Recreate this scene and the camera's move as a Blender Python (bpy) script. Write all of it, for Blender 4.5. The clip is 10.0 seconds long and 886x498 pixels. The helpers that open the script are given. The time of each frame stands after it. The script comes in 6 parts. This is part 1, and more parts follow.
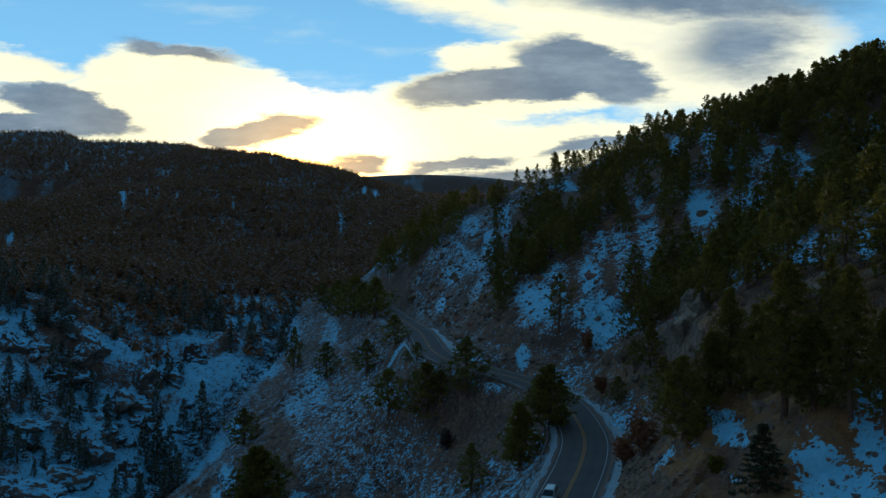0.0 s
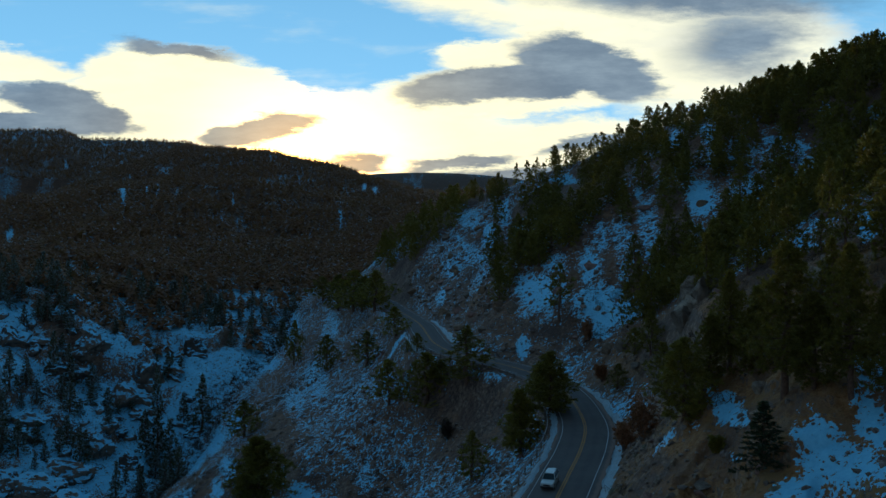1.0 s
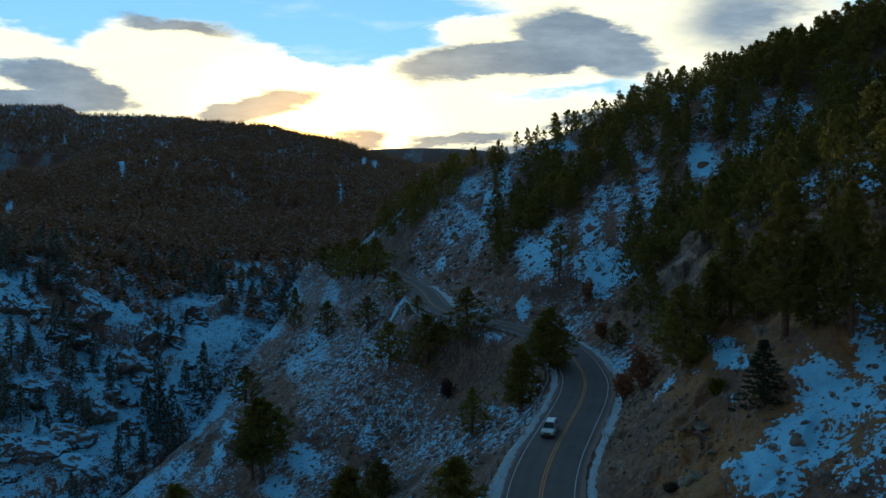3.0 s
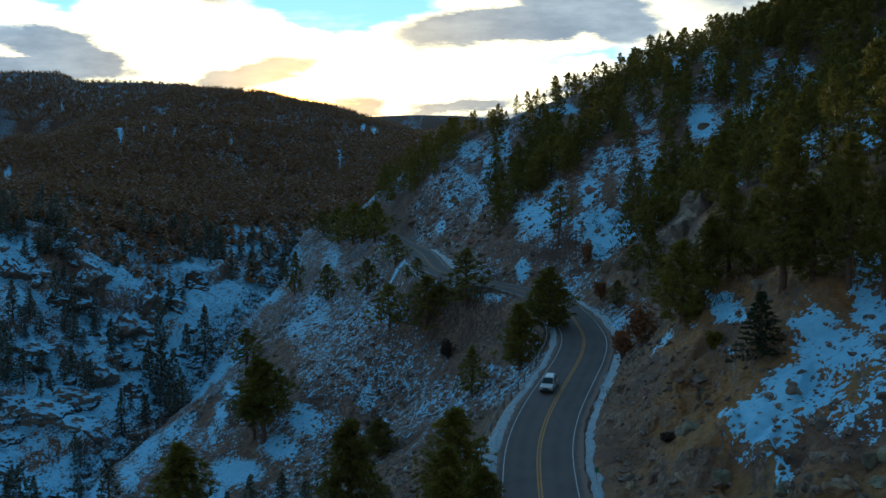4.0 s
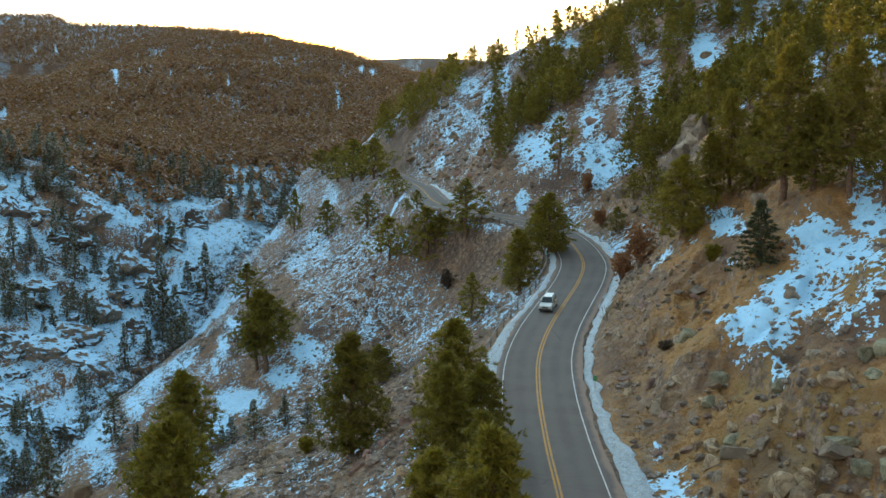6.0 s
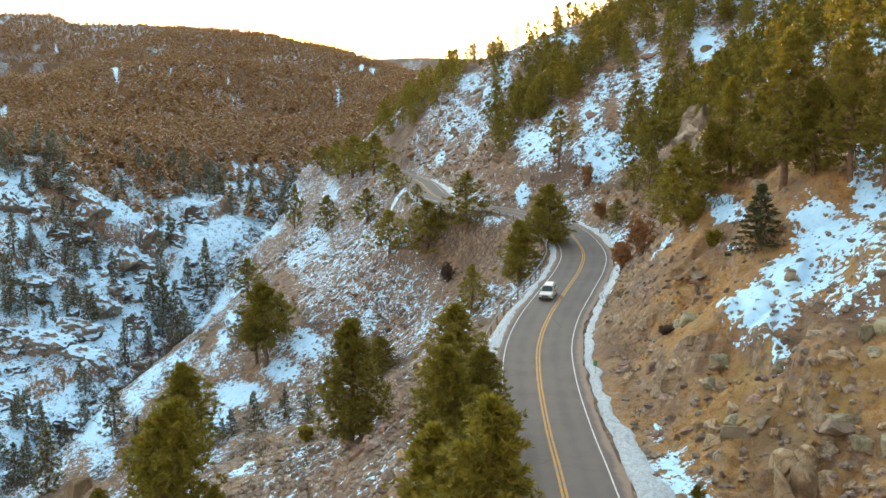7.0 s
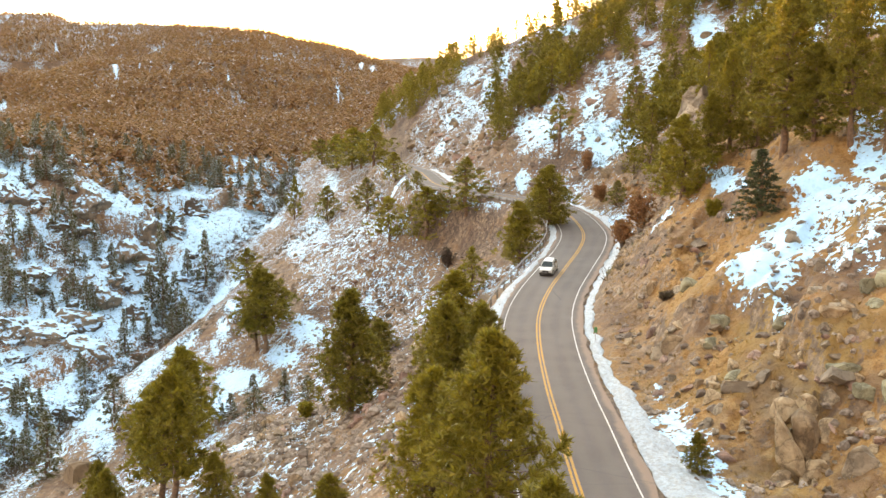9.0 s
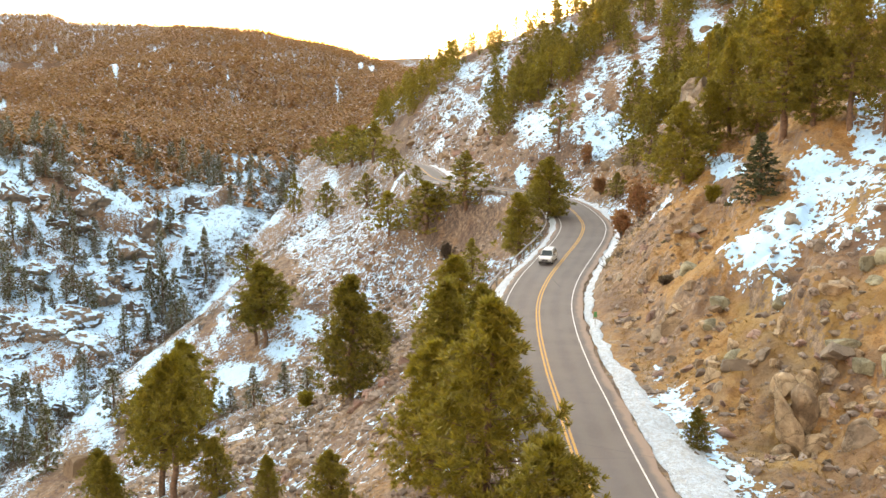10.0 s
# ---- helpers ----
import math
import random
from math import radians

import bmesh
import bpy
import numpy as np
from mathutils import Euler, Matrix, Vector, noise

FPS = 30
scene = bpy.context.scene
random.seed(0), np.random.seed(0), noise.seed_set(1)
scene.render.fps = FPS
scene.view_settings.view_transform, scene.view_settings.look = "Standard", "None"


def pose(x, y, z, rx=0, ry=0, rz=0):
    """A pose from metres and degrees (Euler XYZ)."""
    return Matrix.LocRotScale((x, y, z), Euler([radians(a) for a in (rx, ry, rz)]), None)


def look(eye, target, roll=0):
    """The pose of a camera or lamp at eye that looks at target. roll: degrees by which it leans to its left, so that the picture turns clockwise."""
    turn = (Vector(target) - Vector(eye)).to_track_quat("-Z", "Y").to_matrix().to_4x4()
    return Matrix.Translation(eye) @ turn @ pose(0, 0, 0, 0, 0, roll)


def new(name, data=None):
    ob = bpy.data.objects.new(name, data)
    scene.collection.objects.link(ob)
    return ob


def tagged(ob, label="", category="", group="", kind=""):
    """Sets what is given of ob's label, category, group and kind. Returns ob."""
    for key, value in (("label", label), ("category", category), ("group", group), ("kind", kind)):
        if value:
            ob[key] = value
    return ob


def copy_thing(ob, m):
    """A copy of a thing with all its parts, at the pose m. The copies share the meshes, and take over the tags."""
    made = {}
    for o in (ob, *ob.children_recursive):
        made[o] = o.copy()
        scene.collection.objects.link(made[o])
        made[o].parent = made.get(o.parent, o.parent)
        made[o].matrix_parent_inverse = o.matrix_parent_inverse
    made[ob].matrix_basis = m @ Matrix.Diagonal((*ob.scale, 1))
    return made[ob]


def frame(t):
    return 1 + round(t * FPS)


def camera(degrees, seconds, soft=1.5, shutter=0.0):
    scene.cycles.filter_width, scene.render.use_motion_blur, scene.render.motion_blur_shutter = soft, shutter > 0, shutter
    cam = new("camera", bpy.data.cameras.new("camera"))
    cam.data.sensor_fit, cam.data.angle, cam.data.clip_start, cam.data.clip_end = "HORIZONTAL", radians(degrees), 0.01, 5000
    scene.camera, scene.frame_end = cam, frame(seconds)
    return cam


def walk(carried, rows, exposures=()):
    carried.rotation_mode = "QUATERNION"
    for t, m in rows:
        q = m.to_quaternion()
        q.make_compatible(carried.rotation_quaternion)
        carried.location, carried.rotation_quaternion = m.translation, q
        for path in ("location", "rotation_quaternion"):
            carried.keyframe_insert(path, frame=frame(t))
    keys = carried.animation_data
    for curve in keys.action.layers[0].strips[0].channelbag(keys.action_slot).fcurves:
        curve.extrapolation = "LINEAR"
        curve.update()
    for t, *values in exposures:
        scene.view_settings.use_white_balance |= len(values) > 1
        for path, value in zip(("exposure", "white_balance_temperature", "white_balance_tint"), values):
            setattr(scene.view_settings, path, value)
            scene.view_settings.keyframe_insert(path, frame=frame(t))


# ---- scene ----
cam = camera(56.1, 10.0)
PATH = [
    (0, pose(0, 0.285, 35.700, 89.875, -0.354, 0.044)),
    (0.5, pose(0, 0.261, 34.698, 89.896, -0.294, 0.025)),
    (1, pose(0, 0.317, 33.766, 89.766, -0.228, 0.036)),
    (1.5, pose(0, 0.427, 32.741, 89.413, -0.173, 0.048)),
    (2, pose(0, 0.562, 31.827, 89.034, -0.133, 0.052)),
    (3.5, pose(0, 0.424, 29.439, 87.292, -0.099, 0.033)),
    (4, pose(0, 0.233, 28.714, 85.970, -0.057, 0.014)),
    (4.5, pose(0, 0.112, 27.887, 84.629, 0.004, -0.026)),
    (5, pose(0, -0.027, 26.978, 83.278, 0.070, -0.028)),
    (5.5, pose(0, 0.019, 26.047, 82.267, 0.131, -0.034)),
    (7, pose(0, -0.134, 23.694, 82.267, 0.135, -0.017)),
    (7.5, pose(0, -0.192, 22.875, 82.288, 0.128, -0.010)),
    (8, pose(0, -0.277, 21.991, 82.298, 0.143, -0.015)),
    (8.5, pose(0, -0.336, 21.159, 82.296, 0.162, -0.013)),
    (9, pose(0, -0.445, 20.316, 82.318, 0.166, -0.022)),
    (9.5, pose(0, -0.568, 19.479, 82.365, 0.175, -0.034)),
    (10, pose(0, -0.656, 18.700, 82.400, 0.220, -0.055)),
]
EXPOSURES = [(0.0, 0.19, 5380, 2), (2.0, 0.24, 5400, 2), (3.5, 0.67, 5650, 3), (4.5, 1.22, 6050, 5), (5.5, 2.3, 7900, 12), (6.8, 3.46, 11400, 26), (8.0, 3.99, 14400, 34), (10.0, 4.16, 16000, 39)]
walk(cam, PATH, EXPOSURES)

# ---- light ----
def nodes_of(tree):
    tree.nodes.clear()

    def add(kind, **inputs):
        n = tree.nodes.new(kind)
        for key, value in inputs.items():
            if key == "_operation":
                n.operation = value
            elif key == "_use_clamp":
                n.use_clamp = value
            elif key == "_data_type":
                n.data_type = value
            elif key == "_interpolation_type":
                n.interpolation_type = value
            elif key == "_attribute_name":
                n.attribute_name = value
            elif key == "_feature":
                n.feature = value
            elif key == "_uv_map":
                n.uv_map = value
            else:
                socket = n.inputs[int(key[1:])] if key[0] == "i" and key[1:].isdigit() else n.inputs[key.replace("__", " ")]
                if isinstance(value, bpy.types.NodeSocket):
                    tree.links.new(value, socket)
                else:
                    socket.default_value = value
        return n

    def m(op, a, b=0.0, c=0.0, clamp=False):
        return add("ShaderNodeMath", _operation=op, _use_clamp=clamp, i0=a, i1=b, i2=c).outputs[0]

    def mix(f, a, b):
        n = add("ShaderNodeMix", _data_type="RGBA")
        for sock, val in ((n.inputs[0], f), (n.inputs[6], a), (n.inputs[7], b)):
            if isinstance(val, bpy.types.NodeSocket):
                tree.links.new(val, sock)
            else:
                sock.default_value = (*val, 1) if isinstance(val, tuple) and len(val) == 3 else val
        return n.outputs[2]

    def step(v, lo, hi):
        return add("ShaderNodeMapRange", _interpolation_type="SMOOTHSTEP", i0=v, i1=lo, i2=hi, i3=0.0, i4=1.0).outputs[0]

    def fog(vec, scale, detail=4.0, rough=0.55, warp=0.0):
        return add("ShaderNodeTexNoise", Vector=vec, Scale=scale, Detail=detail, Roughness=rough, Distortion=warp).outputs[0]

    return add, m, mix, step, fog


SUN_U, SUN_W = -0.162, 0.106          # the sun stands just behind the ridge ahead
sun_dir = Vector((SUN_U, 1.0, SUN_W)).normalized()
world = bpy.data.worlds.new("sky")
world.use_nodes = True
scene.world = world
add, m, mix, step, fog = nodes_of(world.node_tree)
where = add("ShaderNodeTexCoord").outputs["Generated"]
axes = add("ShaderNodeSeparateXYZ", i0=where)
sx, sy, sz = axes.outputs
ahead = m("MAXIMUM", sy, 0.12)
u, w = m("DIVIDE", sx, ahead), m("DIVIDE", sz, ahead)
front = step(sy, 0.1, 0.3)
flat = add("ShaderNodeCombineXYZ", i0=u, i1=w, i2=0.0).outputs[0]
sky = add("ShaderNodeTexSky")
sky.sky_type, sky.sun_disc = "NISHITA", False
sky.sun_elevation, sky.sun_rotation = math.asin(sun_dir.z), math.atan2(sun_dir.x, sun_dir.y)
sky.altitude, sky.air_density, sky.dust_density, sky.ozone_density = 2000.0, 1.0, 0.3, 2.0
blue = add("ShaderNodeVectorMath", _operation="MULTIPLY", i0=sky.outputs[0], i1=(0.06, 0.06, 0.06)).outputs[0]
toward = mix(step(sz, 0.0, 0.6), (0.37, 0.69, 0.92), (0.15, 0.34, 0.54))
behind = mix(step(sz, -0.05, 0.6), (0.120, 0.130, 0.150), (0.066, 0.108, 0.150))
blue = mix(0.75, blue, mix(step(sy, -0.1, 0.85), behind, toward))
# torn edges: the cloud forms are looked up through a drifting noise
grain = add("ShaderNodeTexNoise", Vector=add("ShaderNodeVectorMath", _operation="MULTIPLY", i0=flat, i1=(6.0, 20.0, 1.0)).outputs[0],
            Scale=1.0, Detail=10.0, Roughness=0.68)
torn = add("ShaderNodeVectorMath", _operation="MULTIPLY_ADD", i0=grain.outputs["Color"], i1=(0.14, 0.062, 0.0), i2=flat).outputs[0]
torn = add("ShaderNodeVectorMath", _operation="SUBTRACT", i0=torn, i1=(0.07, 0.031, 0.0)).outputs[0]
tu, tw, _ = add("ShaderNodeSeparateXYZ", i0=torn).outputs


def blob(cu, cw, ru, rw, lean=0.0, soft=0.5):
    a = m("SUBTRACT", tu, cu)
    b = m("SUBTRACT", m("SUBTRACT", tw, cw), m("MULTIPLY", a, lean))
    r = m("SQRT", m("ADD", m("POWER", m("ABSOLUTE", m("DIVIDE", a, ru)), 2.0), m("POWER", m("ABSOLUTE", m("DIVIDE", b, rw)), 2.0)))
    return m("SUBTRACT", 1.0, step(r, 1 - soft, 1 + soft * 0.5))


def union(*fields):
    out = fields[0]
    for f in fields[1:]:
        out = m("MAXIMUM", out, f)
    return out


# the broad bright veil round the sun, its tongues, and the high cloud
veil = union(blob(-0.14, 0.115, 0.50, 0.075, -0.10, 0.22), blob(-0.34, 0.20, 0.115, 0.045, 0.0, 0.22), blob(-0.22, 0.165, 0.16, 0.05, -0.3, 0.22),
             blob(-0.53, 0.215, 0.11, 0.020, -0.15, 0.4), blob(0.12, 0.235, 0.14, 0.03, 0.15, 0.22), blob(0.28, 0.25, 0.22, 0.09, -0.1, 0.22),
             blob(0.10, 0.19, 0.20, 0.035, 0.1, 0.22), blob(0.16, 0.115, 0.30, 0.045, 0.05, 0.25), blob(0.02, 0.29, 0.16, 0.025, -0.25, 0.8))
high = m("MULTIPLY", step(fog(add("ShaderNodeVectorMath", _operation="MULTIPLY", i0=flat, i1=(2.0, 9.0, 1.0)).outputs[0], 2.2, 5.0, 0.6), 0.5, 0.8), 0.35)
# the grey undersides of the lens-shaped clouds
dark = union(blob(-0.458, 0.165, 0.085, 0.026, -0.24, 0.2), blob(-0.53, 0.142, 0.12, 0.010, 0.0, 0.3), blob(-0.325, 0.235, 0.07, 0.011, -0.10, 0.45), blob(-0.225, 0.138, 0.075, 0.018, 0.2, 0.2),
             blob(0.09, 0.196, 0.15, 0.025, 0.10, 0.2), blob(0.175, 0.215, 0.10, 0.034, -0.22, 0.22), blob(0.30, 0.30, 0.20, 0.028, 0.0, 0.6), blob(0.36, 0.25, 0.09, 0.045, 0.15, 0.7),
             blob(0.02, 0.100, 0.07, 0.009, 0.12, 0.35), blob(-0.105, 0.098, 0.035, 0.010, 0.0, 0.4), blob(0.19, 0.130, 0.085, 0.010, 0.2, 0.4),
             blob(0.12, 0.090, 0.16, 0.008, 0.06, 0.5))
du, dw = m("SUBTRACT", u, SUN_U), m("SUBTRACT", w, SUN_W)
away = m("SQRT", m("ADD", m("MULTIPLY", du, du), m("MULTIPLY", m("MULTIPLY", dw, dw), 2.0)))
near = m("SUBTRACT", 1.0, step(away, 0.0, 0.75))
close = m("SUBTRACT", 1.0, step(away, 0.02, 0.36))
core = m("POWER", m("SUBTRACT", 1.0, step(away, 0.0, 0.22)), 2.0)
white = mix(near, (1.00, 0.87, 0.60), (1.35, 1.06, 0.56))
white = mix(step(grain.outputs[0], 0.62, 0.38), white, mix(near, (0.80, 0.72, 0.56), (1.2, 0.95, 0.53)))
low = m("SUBTRACT", 1.0, step(away, 0.02, 0.17))
white = mix(m("MULTIPLY", low, 0.85), white, (2.6, 1.12, 0.17))
glow = add("ShaderNodeVectorMath", _operation="SCALE", i0=white, Scale=m("ADD", 1.0, m("MULTIPLY", core, 2.5))).outputs[0]
under = mix(close, (0.10, 0.142, 0.195), (0.30, 0.235, 0.175))
under = mix(step(grain.outputs[0], 0.3, 0.75), under, mix(close, (0.245, 0.29, 0.335), (0.50, 0.39, 0.27)))
colour = mix(m("MULTIPLY", m("MAXIMUM", veil, high), front), blue, glow)
colour = mix(m("MULTIPLY", m("MULTIPLY", dark, front), 0.93), colour, under)
background = add("ShaderNodeBackground", Color=colour, Strength=1.0)
add("ShaderNodeOutputWorld", Surface=background.outputs[0])

sun = new("sun", bpy.data.lights.new("sun", "SUN"))
sun.data.energy, sun.data.angle, sun.data.color = 0.9, radians(0.53), (1.0, 0.80, 0.55)
sun.matrix_world = look((0, 0, 200), Vector((0, 0, 200)) - sun_dir)


# ---- materials ----
def material(name):
    mat = bpy.data.materials.new(name)
    mat.use_nodes = True
    return mat, nodes_of(mat.node_tree)


def finish(add, colour, rough, bump=None, depth=0.1, metal=0.0, glow=0.0):
    p = add("ShaderNodeBsdfPrincipled", Base__Color=colour, Roughness=rough, Metallic=metal)
    if bump is not None:
        b = add("ShaderNodeBump", Height=bump, Distance=depth, Strength=1.0)
        p.id_data.links.new(b.outputs[0], p.inputs["Normal"])
    add("ShaderNodeOutputMaterial", Surface=p.outputs[0])
    return p


def attribute(add, name):
    return add("ShaderNodeAttribute", _attribute_name=name).outputs["Fac"]


def ground_material():
    """Dry grass and soil, stony debris, bare rock and lying snow, told apart by the terrain's own fields."""
    mat, (add, m, mix, step, fog) = material("mountain_ground")
    at = add("ShaderNodeTexCoord").outputs["Object"]
    snow, stone, grass, wood = [attribute(add, n) for n in ("snow", "stone", "grass", "wood")]
    big, mid, fine, dust = fog(at, 0.09, 3.0), fog(at, 0.45, 5.0, 0.6), fog(at, 1.7, 5.0, 0.65), fog(at, 9.0, 3.0, 0.7)
    bent = add("ShaderNodeVectorMath", _operation="MULTIPLY_ADD", i0=add("ShaderNodeTexNoise", Vector=at, Scale=0.9, Detail=5.0, Roughness=0.7).outputs["Color"], i1=(1.6, 1.6, 1.6), i2=at).outputs[0]
    pebbles = add("ShaderNodeTexVoronoi", Vector=bent, Scale=1.25, Randomness=1.0)
    soil = mix(step(mid, 0.35, 0.68), (0.155, 0.074, 0.036), (0.30, 0.165, 0.088))
    soil = mix(m("MULTIPLY", step(fine, 0.45, 0.7), 0.6), soil, (0.28, 0.19, 0.125))
    straw = mix(step(fine, 0.35, 0.65), (0.27, 0.115, 0.034), (0.47, 0.245, 0.092))
    straw = mix(m("MULTIPLY", step(mid, 0.48, 0.62), 0.45), straw, (0.33, 0.22, 0.13))
    straw = mix(m("MULTIPLY", step(dust, 0.52, 0.68), 0.7), straw, (0.13, 0.062, 0.03))
    straw = mix(m("MULTIPLY", step(big, 0.5, 0.62), 0.5), straw, (0.30, 0.19, 0.06))
    body = mix(m("MULTIPLY", grass, step(m("ADD", mid, m("MULTIPLY", grass, 0.3)), 0.42, 0.7)), soil, straw)
    shade = add("ShaderNodeSeparateColor", Color=pebbles.outputs["Color"]).outputs[0]
    stones = mix(step(shade, 0.2, 0.8), (0.165, 0.108, 0.076), (0.39, 0.265, 0.182))
    stones = mix(step(dust, 0.4, 0.7), stones, (0.22, 0.15, 0.115))
    stony = step(m("ADD", m("MULTIPLY", stone, 0.6), m("ADD", m("MULTIPLY", m("SUBTRACT", fine, 0.5), 1.1), m("MULTIPLY", shade, 0.25))), 0.36, 0.52)
    body = mix(m("MULTIPLY", stony, 0.9), body, stones)
    seams = m("SUBTRACT", 1.0, step(pebbles.outputs["Distance"], 0.36, 0.62))
    body = mix(m("MULTIPLY", m("MULTIPLY", m("SUBTRACT", 1.0, seams), stony), 0.45), body, (0.06, 0.038, 0.026))
    body = mix(m("MULTIPLY", step(fog(at, 0.14, 4.0, 0.6), 0.5, 0.62), 0.55), body, (0.135, 0.082, 0.062))
    body = mix(m("MULTIPLY", step(fog(at, 0.22, 4.0, 0.6), 0.53, 0.66), 0.5), body, (0.30, 0.155, 0.075))
    brush = step(m("ADD", fine, m("MULTIPLY", m("SUBTRACT", big, 0.5), 0.8)), 0.53, 0.62)
    body = mix(m("MULTIPLY", brush, m("SUBTRACT", 0.72, m("MULTIPLY", grass, 0.5))), body, (0.062, 0.042, 0.035))
    body = mix(m("MULTIPLY", wood, step(mid, 0.3, 0.6)), body, (0.088, 0.046, 0.024))
    lying = m("ADD", snow, m("ADD", m("MULTIPLY", m("SUBTRACT", fine, 0.5), 2.7), m("ADD", m("MULTIPLY", m("SUBTRACT", mid, 0.5), 1.6), m("MULTIPLY", m("SUBTRACT", fog(at, 3.2, 2.0, 0.5), 0.5), 1.0))))
    lying = m("ADD", lying, m("MULTIPLY", m("SUBTRACT", pebbles.outputs["Distance"], 0.45), 0.5))
    lying = m("SUBTRACT", lying, m("MULTIPLY", m("SUBTRACT", 1.0, step(snow, 0.0, 0.12)), 0.7))
    cover = step(lying, 0.50, 0.545)
    # the blue of skylit shade is put into the snow's base colour
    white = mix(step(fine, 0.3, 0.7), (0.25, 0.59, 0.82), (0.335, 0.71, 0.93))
    height = m("ADD", m("ADD", m("MULTIPLY", mid, 0.5), m("MULTIPLY", fine, 0.45)), m("MULTIPLY", dust, 0.10))
    height = m("SUBTRACT", height, m("MULTIPLY", pebbles.outputs["Distance"], 0.2))
    height = m("MULTIPLY", height, m("SUBTRACT", 1.0, m("MULTIPLY", cover, 0.6)))
    height = m("ADD", height, m("MULTIPLY", cover, 0.3))
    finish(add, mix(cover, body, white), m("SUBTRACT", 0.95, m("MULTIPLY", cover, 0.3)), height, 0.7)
    return mat


def rock_material(name, dark, pale, snowy=0.0):
    mat, (add, m, mix, step, fog) = material(name)
    at = add("ShaderNodeTexCoord").outputs["Object"]
    tone = add("ShaderNodeObjectInfo").outputs["Random"]
    mid, fine = fog(at, 0.9, 5.0, 0.62), fog(at, 5.0, 5.0, 0.65)
    bent = add("ShaderNodeVectorMath", _operation="MULTIPLY_ADD", i0=add("ShaderNodeTexNoise", Vector=at, Scale=0.8, Detail=6.0, Roughness=0.7).outputs["Color"], i1=(2.2, 2.2, 1.2), i2=at).outputs[0]
    crack = add("ShaderNodeTexVoronoi", _feature="DISTANCE_TO_EDGE", Vector=bent, Scale=0.6).outputs[0]
    c = mix(step(m("ADD", mid, m("MULTIPLY", m("SUBTRACT", tone, 0.5), 0.35)), 0.3, 0.7), dark, pale)
    c = mix(m("MULTIPLY", step(fine, 0.5, 0.75), 0.6), c, tuple(0.55 * v for v in dark))
    c = mix(m("MULTIPLY", m("SUBTRACT", 1.0, step(crack, 0.0, 0.05)), 0.5), c, tuple(0.35 * v for v in dark))
    height = m("ADD", m("MULTIPLY", mid, 0.6), m("ADD", m("MULTIPLY", fine, 0.25), m("MULTIPLY", step(crack, 0.0, 0.12), 0.3)))
    if snowy:
        up = add("ShaderNodeSeparateXYZ", i0=add("ShaderNodeNewGeometry").outputs["Normal"]).outputs[2]
        lie = step(m("ADD", up, m("MULTIPLY", m("SUBTRACT", add("ShaderNodeTexNoise", Vector=add("ShaderNodeNewGeometry").outputs["Position"], Scale=0.7, Detail=5.0, Roughness=0.7).outputs[0], 0.5), 2.2)), 0.95 - snowy, 1.05 - snowy)
        # snow on the rock, its colour tinted with the same skylight blue
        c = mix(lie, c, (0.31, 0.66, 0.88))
    finish(add, c, 0.9, height, 0.18)
    return mat


def needle_material(name, dark, pale, dusted=0.0):
    mat, (add, m, mix, step, fog) = material(name)
    island = add("ShaderNodeNewGeometry").outputs["Random Per Island"]
    tone = add("ShaderNodeObjectInfo").outputs["Random"]
    at = add("ShaderNodeTexCoord").outputs["Object"]
    c = mix(m("ADD", m("MULTIPLY", island, 0.6), m("MULTIPLY", tone, 0.4)), dark, pale)
    c = mix(m("MULTIPLY", step(fog(at, 1.3, 3.0), 0.5, 0.75), 0.5), c, tuple(0.6 * v for v in dark))
    if dusted:
        c = mix(m("MULTIPLY", step(m("ADD", island, m("MULTIPLY", fog(at, 0.9), 0.4)), 1.18 - dusted, 1.3 - dusted), 0.7), c, (0.46, 0.55, 0.60))
    p = add("ShaderNodeBsdfPrincipled", Base__Color=c, Roughness=0.6)
    t = add("ShaderNodeBsdfTranslucent", Color=mix(0.35, c, (0.22, 0.19, 0.02)))
    both = add("ShaderNodeMixShader", i0=0.3, i1=p.outputs[0], i2=t.outputs[0])
    add("ShaderNodeOutputMaterial", Surface=both.outputs[0])
    return mat


def plain_material(name, a, b, scale=3.0, rough=0.7, metal=0.0, depth=0.02):
    mat, (add, m, mix, step, fog) = material(name)
    at = add("ShaderNodeTexCoord").outputs["Object"]
    n = fog(at, scale, 5.0, 0.6)
    finish(add, mix(step(n, 0.3, 0.7), a, b), rough, n, depth, metal)
    return mat


